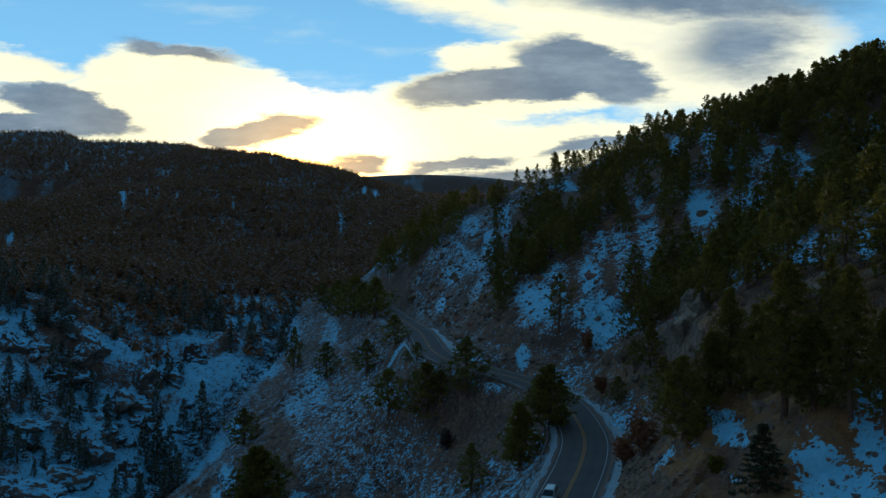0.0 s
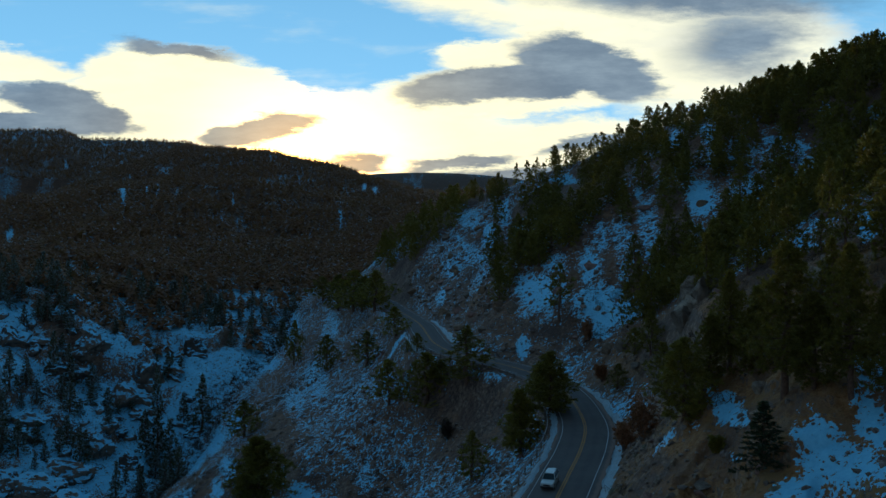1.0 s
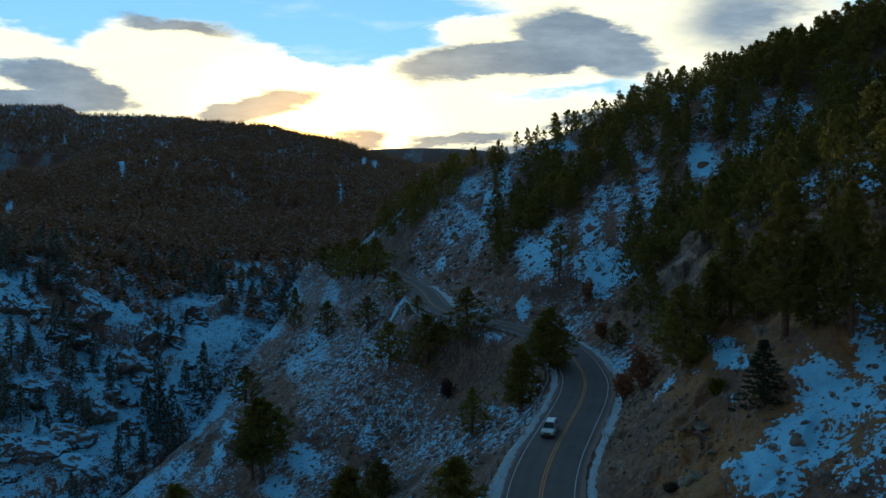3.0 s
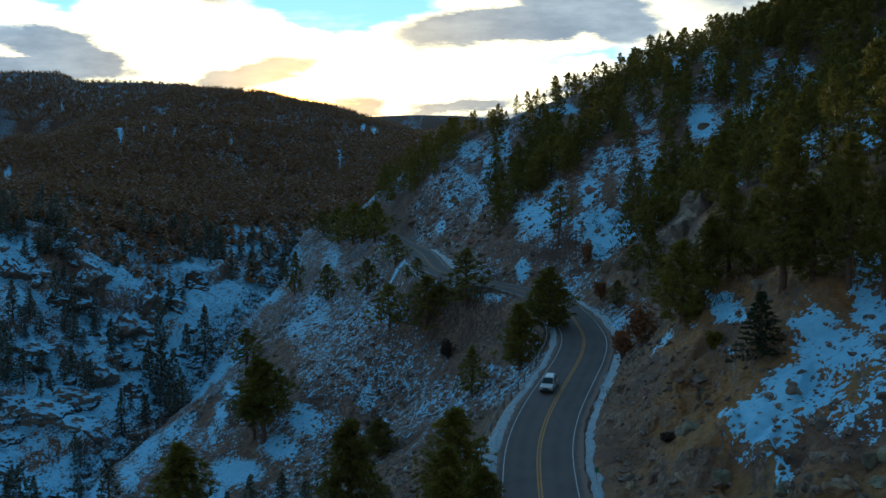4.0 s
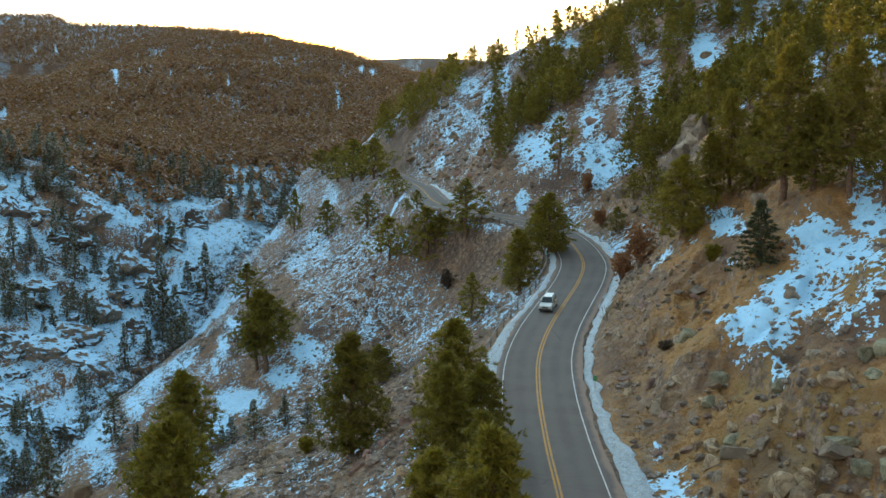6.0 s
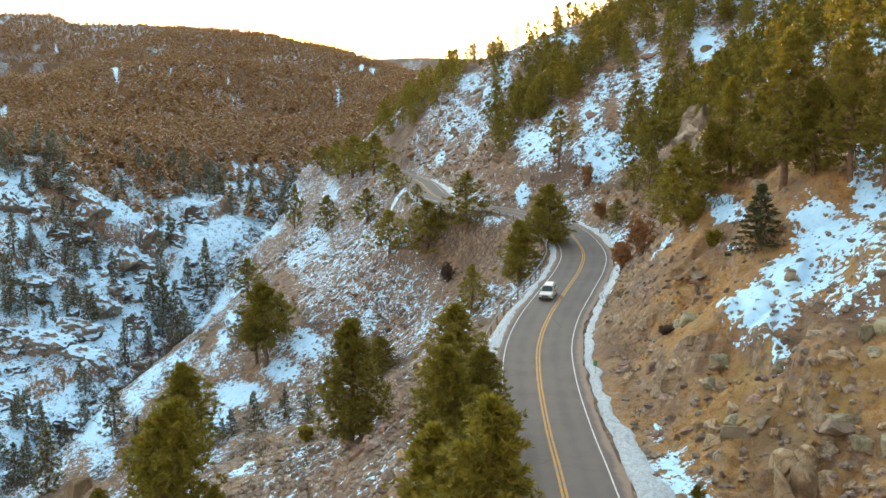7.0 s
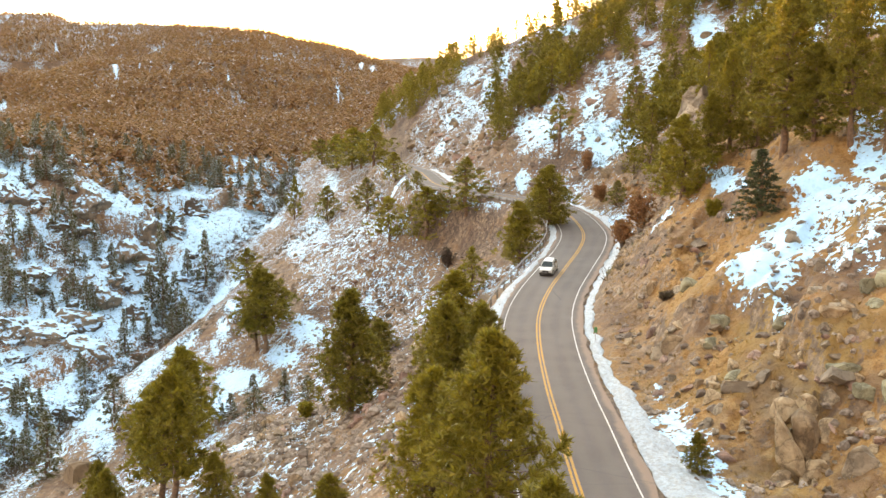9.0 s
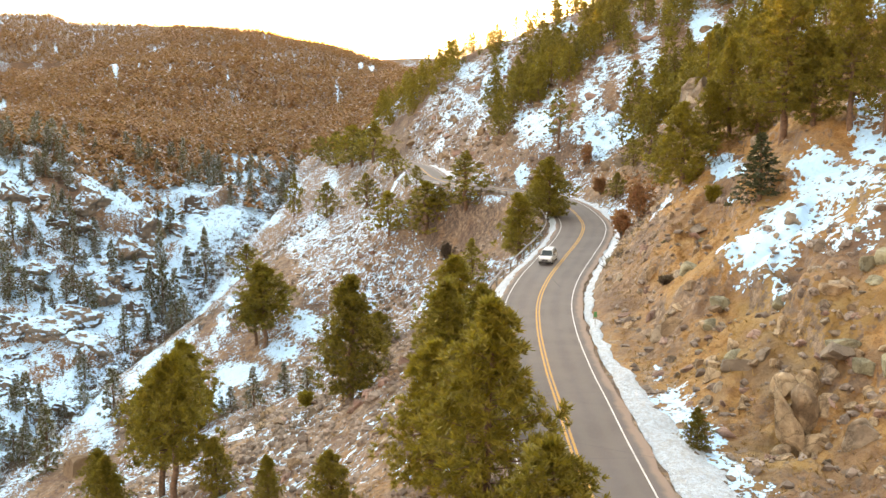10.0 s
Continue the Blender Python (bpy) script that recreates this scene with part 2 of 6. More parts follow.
def asphalt_material():
    mat, (add, m, mix, step, fog) = material("asphalt")
    at = add("ShaderNodeTexCoord").outputs["Object"]
    across, along, _ = add("ShaderNodeSeparateXYZ", i0=add("ShaderNodeUVMap", _uv_map="UVMap").outputs[0]).outputs
    grain, patchy = fog(at, 14.0, 4.0, 0.7), fog(at, 0.25, 4.0, 0.6)
    lane = m("ABSOLUTE", m("SUBTRACT", m("ABSOLUTE", across), 1.8))
    track = m("SUBTRACT", 1.0, step(m("ABSOLUTE", m("SUBTRACT", lane, 0.85)), 0.1, 0.55))
    c = mix(step(patchy, 0.3, 0.7), (0.096, 0.076, 0.067), (0.128, 0.103, 0.092))
    c = mix(m("MULTIPLY", track, 0.55), c, (0.124, 0.104, 0.090))
    oil = m("SUBTRACT", 1.0, step(lane, 0.0, 0.45))
    c = mix(m("MULTIPLY", oil, m("MULTIPLY", 0.5, patchy)), c, (0.075, 0.07, 0.068))
    c = mix(m("MULTIPLY", step(grain, 0.45, 0.7), 0.3), c, (0.135, 0.12, 0.108))
    edge = step(m("ADD", m("ABSOLUTE", across), m("MULTIPLY", m("SUBTRACT", fog(at, 0.8), 0.5), 0.8)), 3.95, 4.4)
    c = mix(m("MULTIPLY", edge, 0.8), c, (0.27, 0.17, 0.125))
    crack = add("ShaderNodeTexVoronoi", _feature="DISTANCE_TO_EDGE", Vector=add("ShaderNodeVectorMath", _operation="MULTIPLY",
                i0=add("ShaderNodeUVMap", _uv_map="UVMap").outputs[0], i1=(0.05, 0.14, 1.0)).outputs[0], Scale=1.0).outputs[0]
    c = mix(m("MULTIPLY", m("SUBTRACT", 1.0, step(crack, 0.0, 0.006)), 0.6), c, (0.06, 0.055, 0.055))
    finish(add, c, 0.85, grain, 0.01)
    return mat


def paint_material(name, colour):
    mat, (add, m, mix, step, fog) = material(name)
    at = add("ShaderNodeTexCoord").outputs["Object"]
    worn = step(m("ADD", m("MULTIPLY", fog(at, 6.0, 5.0, 0.7), 0.7), m("MULTIPLY", fog(at, 0.7), 0.4)), 0.5, 0.72)
    finish(add, mix(m("MULTIPLY", worn, 0.75), colour, (0.16, 0.135, 0.12)), 0.7)
    return mat


def snow_material(name, dirty):
    mat, (add, m, mix, step, fog) = material(name)
    at = add("ShaderNodeTexCoord").outputs["Object"]
    coarse, fine = fog(at, 0.9, 5.0, 0.65), fog(at, 5.0, 5.0, 0.7)
    lumps = add("ShaderNodeTexVoronoi", Vector=add("ShaderNodeVectorMath", _operation="MULTIPLY_ADD", i0=add("ShaderNodeTexNoise", Vector=at, Scale=3.0, Detail=4.0).outputs["Color"], i1=(0.7, 0.7, 0.7), i2=at).outputs[0], Scale=3.4, Randomness=1.0)
    # snow tones with some of the sky's blue light mixed in
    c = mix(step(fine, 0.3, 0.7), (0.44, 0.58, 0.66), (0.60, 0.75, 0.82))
    c = mix(m("MULTIPLY", step(m("ADD", m("MULTIPLY", fine, 0.6), m("MULTIPLY", coarse, 0.5)), 0.5, 0.72), dirty), c, (0.42, 0.38, 0.33))
    c = mix(m("MULTIPLY", step(lumps.outputs["Distance"], 0.4, 0.7), dirty * 0.7), c, (0.22, 0.19, 0.165))
    c = mix(m("MULTIPLY", step(fog(at, 14.0, 3.0, 0.7), 0.52, 0.66), dirty * 0.7), c, (0.16, 0.13, 0.11))
    height = m("ADD", coarse, m("ADD", m("MULTIPLY", fine, 0.6), m("MULTIPLY", fog(at, 14.0, 3.0), 0.3)))
    finish(add, c, 0.75, m("SUBTRACT", height, m("MULTIPLY", lumps.outputs["Distance"], 0.8 * dirty)), 0.4)
    return mat


GROUND = ground_material()
ROCK = rock_material("granite", (0.20, 0.125, 0.075), (0.47, 0.325, 0.20))
ROCK_GREY = rock_material("grey_granite", (0.17, 0.125, 0.09), (0.37, 0.285, 0.205))
ROCK_LICHEN = rock_material("lichen_granite", (0.13, 0.112, 0.068), (0.28, 0.255, 0.165))
ROCK_RED = rock_material("reddish_granite", (0.19, 0.105, 0.08), (0.38, 0.235, 0.185))
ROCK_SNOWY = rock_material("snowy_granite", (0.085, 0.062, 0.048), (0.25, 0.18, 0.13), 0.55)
PINE = needle_material("pine_needles", (0.090, 0.074, 0.009), (0.305, 0.232, 0.024))
FIR = needle_material("fir_needles", (0.050, 0.050, 0.015), (0.135, 0.120, 0.042), 0.36)
BLUE_FIR = needle_material("blue_spruce_needles", (0.030, 0.045, 0.022), (0.070, 0.085, 0.045))
# warm haze over the far slope is put into this brighter red-brown
WOODS = needle_material("hazed_far_needles", (0.215, 0.090, 0.034), (0.315, 0.128, 0.045), 0.10)
DRY_LEAF = needle_material("dry_leaves", (0.26, 0.105, 0.05), (0.50, 0.235, 0.12))
TWIG = needle_material("bare_twigs", (0.07, 0.045, 0.04), (0.15, 0.10, 0.085))
STRAW = needle_material("dry_grass", (0.22, 0.10, 0.032), (0.46, 0.26, 0.10))
BARK = plain_material("pine_bark", (0.10, 0.055, 0.035), (0.22, 0.125, 0.08), 4.0, 0.95, 0.0, 0.08)
DEAD = plain_material("dead_wood", (0.16, 0.13, 0.11), (0.30, 0.26, 0.23), 5.0, 0.9)
ASPHALT = asphalt_material()
YELLOW, WHITE = paint_material("yellow_paint", (0.50, 0.22, 0.025)), paint_material("white_paint", (0.58, 0.57, 0.54))
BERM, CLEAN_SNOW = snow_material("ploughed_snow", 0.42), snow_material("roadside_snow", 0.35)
STEEL = plain_material("weathered_steel", (0.26, 0.25, 0.24), (0.44, 0.43, 0.42), 2.5, 0.55, 0.6)
POST = plain_material("weathered_timber", (0.09, 0.07, 0.055), (0.19, 0.155, 0.12), 6.0, 0.9)


# ---- terrain shape ----
ROAD = np.array([(6.6, -60), (6.8, 0), (7.2, 20), (7.8, 38), (8.1, 50), (8.4, 58), (8.7, 67), (9.5, 80), (10.8, 91), (13.3, 101.7), (17, 113.4),
                 (20.8, 125.2), (23.2, 135.7), (23.7, 146), (23.2, 157), (21.6, 168), (18.4, 179), (13.2, 189), (6.8, 197.5), (1.2, 206.5),
                 (-2.6, 218), (-4.6, 232), (-6.6, 248), (-10.4, 268), (-15.5, 290), (-23, 326), (-34, 362), (-52, 400)], float)
ROAD_Z = np.array([(-60, -.6), (30, -.6), (55, -.5), (72, -.3), (82, -.1), (97, 1), (124, 3.2), (157, 6.2), (175, 6.7), (192, 6.9), (206, 7.7), (220, 8.7), (248, 10),
                   (296, 11.1), (340, 12), (400, 13)], float)


def smooth_line(points, step):
    """Points at even steps along a rounded line through the given ones."""
    p = np.vstack([2 * points[0] - points[1], points, 2 * points[-1] - points[-2]])
    out = []
    for a, b, c, d in zip(p, p[1:], p[2:], p[3:]):
        n = max(2, int(np.hypot(*(c - b)) / 0.5))
        t = np.linspace(0, 1, n, endpoint=False)[:, None]
        out.append(0.5 * (2 * b + (c - a) * t + (2 * a - 5 * b + 4 * c - d) * t ** 2 + (3 * b - a - 3 * c + d) * t ** 3))
    q = np.vstack(out)
    s = np.concatenate([[0], np.cumsum(np.hypot(*np.diff(q, axis=0).T))])
    even = np.arange(0, s[-1], step)
    return np.column_stack([np.interp(even, s, q[:, 0]), np.interp(even, s, q[:, 1])])


LINE = smooth_line(ROAD, 1.0)
_order = np.argsort(LINE[:, 1])
SLOW_Z = np.array([np.interp(np.linspace(y - 12, y + 12, 13), ROAD_Z[:, 0], ROAD_Z[:, 1]).mean() for y in np.arange(-60, 401.0)])


def road_z(y):
    return np.interp(y, np.arange(-60, 401.0), SLOW_Z)


def road_x(y):
    return np.interp(y, LINE[_order, 1], LINE[_order, 0])


# heights above the road uphill of it, by stations ahead and metres to the side
UP_D = np.array([5, 9, 13, 18, 25, 40, 60, 90, 150.0])
UP_Y = np.array([20, 50, 62, 76, 105, 136, 165, 185, 205, 250, 300, 320, 360, 420.0])
UP = np.array([
    [0, -.2, .3, 3.5, 8, 16, 27, 43, 72], [0, -.6, .2, 5, 9.8, 18, 30, 47, 80], [0, -.5, 1.4, 6.2, 11.2, 20, 31, 49, 82], [0, .8, 7, 11.3, 15, 23, 34, 51, 84],
    [.2, 3.5, 8.2, 12.5, 17, 28, 40, 57, 88], [.3, 2.5, 7, 22, 26, 35, 45, 62, 92], [.3, 2, 7, 11.5, 16, 27, 40, 60, 92],
    [.2, 1.2, 3.6, 7, 12.5, 22.5, 36, 53, 84], [.2, 1.5, 4.2, 10.5, 14.5, 22, 34.5, 48, 78], [.2, 1.6, 4.5, 9, 15, 28, 43, 62, 84], [.5, 4, 8.5, 12.5, 16.5, 25, 39, 58, 80], [1, 9, 14, 18, 23, 33, 47, 63, 80],
    [1, 8, 16, 23, 30, 41, 47, 55, 70], [.5, 3, 6, 9, 13, 20, 28, 36, 45]], float)
# heights downhill of it
DOWN_D = np.array([4.5, 7, 12, 20, 30, 42, 55, 75, 100, 130, 180.0])
DOWN_Y = np.array([20, 75, 106, 180, 240, 290, 322, 380, 420.0])
DOWN = np.array([
    [-.6, -1.5, -4, -8.5, -14.5, -22, -30, -40, -49, -56, -58], [-.3, -1.2, -4, -10, -16, -21.5, -26, -40, -50, -56, -58],
    [1.4, .3, -3, -8.5, -15.5, -21, -25, -42, -50, -57, -58], [7.6, 3.5, -3.5, -11, -19, -24.5, -31, -39.5, -49, -55, -58],
    [9, 7, 1.5, -6, -12.5, -17.5, -24, -41, -50, -52, -48], [10.8, 9.2, 5.8, .5, -6, -15, -27, -43, -37, -15, -1],
    [11.5, 10, 7, 2, -4, -12, -19, -19, -11, 6, 19], [13, 12, 10, 6, -1, -3, -1, 3, 8, 14, 18], [13, 12, 11, 8, 6, 6, 7, 9, 12, 16, 20]], float)
GRID_Y, GRID_D = np.arange(-60, 441, 2.0), np.arange(-400, 401, 1.0)


def rounded(a, reach, axis):
    k = np.exp(-0.5 * (np.arange(-3 * reach, 3 * reach + 1) / reach) ** 2)
    k /= k.sum()
    pad = [(0, 0), (0, 0)]
    pad[axis] = (3 * reach, 3 * reach)
    return np.apply_along_axis(lambda r: np.convolve(r, k, "valid"), axis, np.pad(a, pad, "edge"))


def base_grid():
    up = np.array([np.interp(GRID_Y, UP_Y, UP[:, j]) for j in range(len(UP_D))]).T + road_z(GRID_Y)[:, None]
    down = np.array([np.interp(GRID_Y, DOWN_Y, DOWN[:, j]) for j in range(len(DOWN_D))]).T
    d = np.concatenate([-DOWN_D[::-1], [0], UP_D])
    g = []
    for i, y in enumerate(GRID_Y):
        z = np.concatenate([down[i, ::-1], [road_z(y)], up[i]])
        row = np.interp(GRID_D, d, z)
        row += np.clip(GRID_D - 150, 0, None) * 0.3 + np.clip(-GRID_D - 180, 0, None) * 0.12
        g.append(row)
    g = rounded(np.array(g), 4, 0)
    fine, soft = rounded(g, 1, 1), rounded(g, 6, 1)
    w = np.clip((np.abs(GRID_D) - 15) / 40, 0, 1)
    return fine * (1 - w) + soft * w


BASE = base_grid()
RIDGE_X = np.array([-1431.0, -836.0, -666.0, -615.0, -539.0, -454.0, -386.0, -369.0, -309.0, -258.0, -224.0, -190.0, -156.0, -105.0, -80.0, -37.0, 5.0, 184.0, 778.0])
RIDGE_Z = np.array([60.0, 65.0, 76.0, 94.0, 127.0, 157.0, 181.0, 179.0, 176.0, 172.0, 162.0, 157.0, 150.0, 133.0, 126.0, 113.0, 104.0, 86.0, 94.0])
BACK_X = np.array([-2175.0, -1271.0, -1013.0, -935.0, -871.0, -845.0, -819.0, -690.0, -586.0, -496.0, -393.0, -238.0, 150.0])
BACK_Z = np.array([250.0, 279.0, 292.0, 294.0, 292.0, 283.0, 273.0, 272.0, 268.0, 235.0, 201.0, 160.0, 134.0])


def base_height(x, y):
    yc = np.clip(y, -59, 420)
    d = x - road_x(np.clip(y, -55, 398))
    i, j = (yc + 60) / 2, np.clip(d + 400, 0, 799.99)
    i0, j0 = i.astype(int), j.astype(int)
    fi, fj = i - i0, j - j0
    z = (BASE[i0, j0] * (1 - fi) * (1 - fj) + BASE[i0 + 1, j0] * fi * (1 - fj) + BASE[i0, j0 + 1] * (1 - fi) * fj + BASE[i0 + 1, j0 + 1] * fi * fj)
    # the mountain beyond, up to its ridge and down behind it; two further ridges behind that
    r = np.interp(x * 1250 / np.maximum(y, 900), RIDGE_X, RIDGE_Z)
    t = np.clip((y - 405) / 845, 0, 1)
    far = z + (r - z) * (0.75 * t + 0.25 * t * t * (3 - 2 * t))
    behind = np.clip((y - 1250) / 400, 0, 1)
    far = far - behind * behind * 70
    shoulder = np.interp(x * 1900 / np.maximum(y, 1500), BACK_X, BACK_Z) - np.abs(y - 1900) * 0.22
    back = 278 * np.exp(-((y - 2800) / 500) ** 2) * np.exp(-((x + 60) / 1100) ** 2)
    far = np.where(y > 1250, np.maximum(np.maximum(far, shoulder), back), far)
    return np.where(y > 405, far, z)


def creek_line(y):
    return np.interp(y, [0, 165, 225, 280, 310, 345, 410], [-100, -98, -96, -90, -84, -72, -76])


# rocky noses of the far bank: x, y, turn in degrees, half length, half width, height
NOSES = [(-133, 322, -4, 19, 10, 8), (-127, 287, -14, 15, 8, 6.5), (-138, 262, -18, 20, 7, 5), (-106, 352, -12, 15, 12, 6), (-112, 246, -20, 13, 6, 4.5), (-160, 290, -10, 16, 8, 5), (-165, 340, -5, 22, 10, 6)]


def noses(x, y):
    """Height and bareness of the noses: ledged backs that end in a broken face towards the creek."""
    lift, bare = np.zeros_like(x), np.zeros_like(x)
    near = np.where((x < -70) & (x > -215) & (y > 200) & (y < 385))[0]
    if not len(near):
        return lift, bare
    x, y = x[near], y[near]
    tear, fray, fold = 0.45 * (waves(x, y, 9, 211, 4) - 0.5), 0.9 * (waves(x, y, 8, 217, 4) - 0.5), 0.8 * waves(x, y, 6, 223, 2)
    for cx, cy, turn, length, width, tall in NOSES:
        c, s = math.cos(radians(turn)), math.sin(radians(turn))
        p, q = ((x - cx) * c + (y - cy) * s) / length + tear, (-(x - cx) * s + (y - cy) * c) / width + fray
        h = (1 - ease(p, 0.82, 1.02)) * ease(p, -1.6, 0.1) * (1 - ease(q, 0.3, 1.4)) * ease(q, -1.05, -0.62)
        h = h * (0.75 + 0.35 * p)
        steps = h * 5 + fold
        h = 0.55 * h + 0.45 * (np.floor(steps) + ease(steps - np.floor(steps), 0.7, 1.0) - 0.4) / 5 * ease(h, 0.0, 0.15)
        lift[near] = np.maximum(lift[near], tall * h)
        bare[near] = np.maximum(bare[near], ease(h, 0.03, 0.12) * (1 - ease(h, 0.5, 0.75)))
    return lift, bare


# ---- relief ----
def lattice(ix, iy, seed):
    h = (ix.astype(np.int64) * 374761393 + iy.astype(np.int64) * 668265263 + seed * 974634777) & 0xFFFFFFFF
    h = ((h ^ (h >> 13)) * 1274126177) & 0xFFFFFFFF
    return ((h ^ (h >> 16)) & 0xFFFF) / 65535.0


def wave(x, y, size, seed):
    """Smooth noise from 0 to 1 with features of that size in metres."""
    x, y = np.asarray(x, float) / size, np.asarray(y, float) / size
    ix, iy = np.floor(x), np.floor(y)
    fx, fy = x - ix, y - iy
    fx, fy = fx * fx * (3 - 2 * fx), fy * fy * (3 - 2 * fy)
    a, b = lattice(ix, iy, seed), lattice(ix + 1, iy, seed)
    c, d = lattice(ix, iy + 1, seed), lattice(ix + 1, iy + 1, seed)
    return (a * (1 - fx) + b * fx) * (1 - fy) + (c * (1 - fx) + d * fx) * fy


def waves(x, y, size, seed, octaves=4, gain=0.5):
    total, weight, amount = 0.0, 1.0, 0.0
    for k in range(octaves):
        total = total + weight * wave(x + 17.3 * k, y - 9.1 * k, size / 2 ** k, seed + k)
        amount += weight
        weight *= gain
    return total / amount


def ease(v, lo, hi):
    t = np.clip((v - lo) / (hi - lo), 0, 1)
    return t * t * (3 - 2 * t)


TANGENT = np.gradient(LINE, axis=0)
TANGENT /= np.hypot(*TANGENT.T)[:, None]
SIDE = np.column_stack([TANGENT[:, 1], -TANGENT[:, 0]])      # to the uphill side


def beside_road(x, y):
    """Signed distance from the road's centre (uphill positive) and the road's height there; far points get the plain offset."""
    x, y = np.asarray(x, float).ravel(), np.asarray(y, float).ravel()
    dist, rz = x - road_x(np.clip(y, -55, 398)), road_z(np.clip(y, -55, 398))
    close = np.where((np.abs(dist) < 40) & (y < 420))[0]
    for part in np.array_split(close, max(1, len(close) // 20000)):
        if not len(part):
            continue
        dx, dy = x[part, None] - LINE[None, :, 0], y[part, None] - LINE[None, :, 1]
        k = np.argmin(dx * dx + dy * dy, axis=1)
        r = np.arange(len(part))
        along = dx[r, k] * TANGENT[k, 0] + dy[r, k] * TANGENT[k, 1]
        side = dx[r, k] * SIDE[k, 0] + dy[r, k] * SIDE[k, 1]
        true = np.sign(side) * np.hypot(side, np.maximum(0, np.abs(along) - 1))
        dist[part], rz[part] = true, road_z(LINE[k, 1] + along * TANGENT[k, 1])
    return dist, rz


# lying snow: x, y of the middle, two half axes as x, y each, amount
SNOW_HILL = [(36.6, 189.2, 6, -8.8, 1.2, 7, 1), (36.8, 209.5, 2, -4.6, 1.9, 11.3, 0.8), (41.5, 220.4, 1.8, -4.3, 1.6, 9.1, 0.6), (34.2, 182.9, 2.3, -6, 0.4, 2.3, 0.85),
             (23.4, 215.1, 4.5, -10.2, 1.3, 12.6, 0.92), (29.4, 223, 2.6, -8.9, 1.1, 8.9, 0.7), (28.7, 204.3, 1.7, -1.8, 0.8, 6.1, 0.65), (18.8, 195.6, 1.7, -1.4, 0.3, 3.5, 1),
             (64.3, 208.2, 2.3, -5, 3, 10.2, 1), (59.4, 193, 1.7, -2.9, 1.2, 4.3, 0.5), (51.6, 211.1, 1.6, -5, 4.3, 18.6, 0.6), (45.7, 212.6, 2, -5.3, 2.7, 13.2, 0.52),
             (49.3, 188.8, 1.3, -1.8, 1.5, 6.1, 0.55), (42.5, 196.6, 1.3, -1.4, 0.9, 4.7, 0.5)]
SNOW_TOP = [(72.5, 200, 2.6, -5.7, 1.7, 4.9, 0.65), (81.4, 186, -0.2, -4.3, 6.8, 16.1, 0.7), (57.4, 133.4, 3.5, -0, 0.9, 2.3, 0.65), (61.5, 121.7, 0.4, -2.2, 2, 4.3, 0.9),
            (42.1, 82.8, 0.9, -3.2, 1.4, 3, 0.65), (32.3, 94.6, 0.5, -5.9, 1, 3, 1), (29.8, 85.7, 0.3, -2.8, 0.1, 0.4, 0.85), (26.6, 100.3, 1.4, -0, 0.6, 2.1, 0.75),
            (29.3, 97.1, 0.5, -1.7, 0.3, 1.1, 0.5), (45, 313.2, 4.1, -8.3, 0.5, 3.8, 0.95), (54.8, 234.9, 0.8, -3.2, 1.3, 5.7, 0.6), (35.3, 80.9, 0.8, -1.8, 0.2, 0.4, 0.6),
            (33.4, 96.9, 0.9, -3.1, 0.4, 1.2, 0.7)]
SNOW_CREST = [(75.5, 272, 2.7, 0, 6.7, 24.1, 0.75), (78.9, 250.9, -0.4, -9.9, 4.6, 14.6, 0.75), (101.4, 221.5, 1, -1.1, 2.8, 6.2, 0.8), (88.6, 210.5, 3.1, -2.8, 0.9, 2.2, 0.7),
              (87.1, 197.6, 1, -4.2, 2.8, 6.4, 0.8), (99.1, 195.8, -0.4, -3.2, 4.1, 8.3, 0.95), (107.2, 207.4, 1.2, -1.4, 1.5, 2.9, 0.75), (75, 203, 0.7, -3.2, 2.3, 6.5, 0.65),
              (86.2, 219.1, 2.2, -5.6, 1.1, 2.9, 0.6), (56.7, 130.1, 0.7, -5.3, 0.9, 2.1, 0.65), (61.8, 119.7, 0.6, -0.7, 1.3, 2.6, 0.75), (77.3, 223.1, 1.4, -2.8, 1.5, 4.3, 0.6)]
SNOW_SPUR = [(10.3, 331.8, 5, -11.8, 0.4, 13.4, 0.66), (23.4, 314.1, 1.8, -3.6, 1.1, 15.5, 0.74), (17.1, 302.4, 3, -5, 0.9, 16.3, 0.78), (11.1, 293, 5.6, -16.3, 0.5, 12.9, 0.58),
             (3.3, 299.6, 3.9, -7.4, 0.2, 13.7, 0.62), (11.8, 264.6, 4, -0, 0.4, 10.3, 0.51), (-0.7, 278.5, 1.9, -0, -0, 9.5, 0.78), (6.6, 314.8, 2.9, -5, 0.2, 8.2, 0.55),
             (-10.5, 319.5, 2.2, -0, -0.1, 4.5, 0.47), (-22.1, 369.9, 3.8, -0, -0.6, 10, 0.58), (-54.1, 490.3, 10.3, -15.1, -1.3, 12.4, 0.66), (-33.1, 397, 5.4, -0, -2.5, 29.9, 0.51),
             (19.7, 205.8, 1.7, -2.5, 0.2, 2.3, 0.47)]
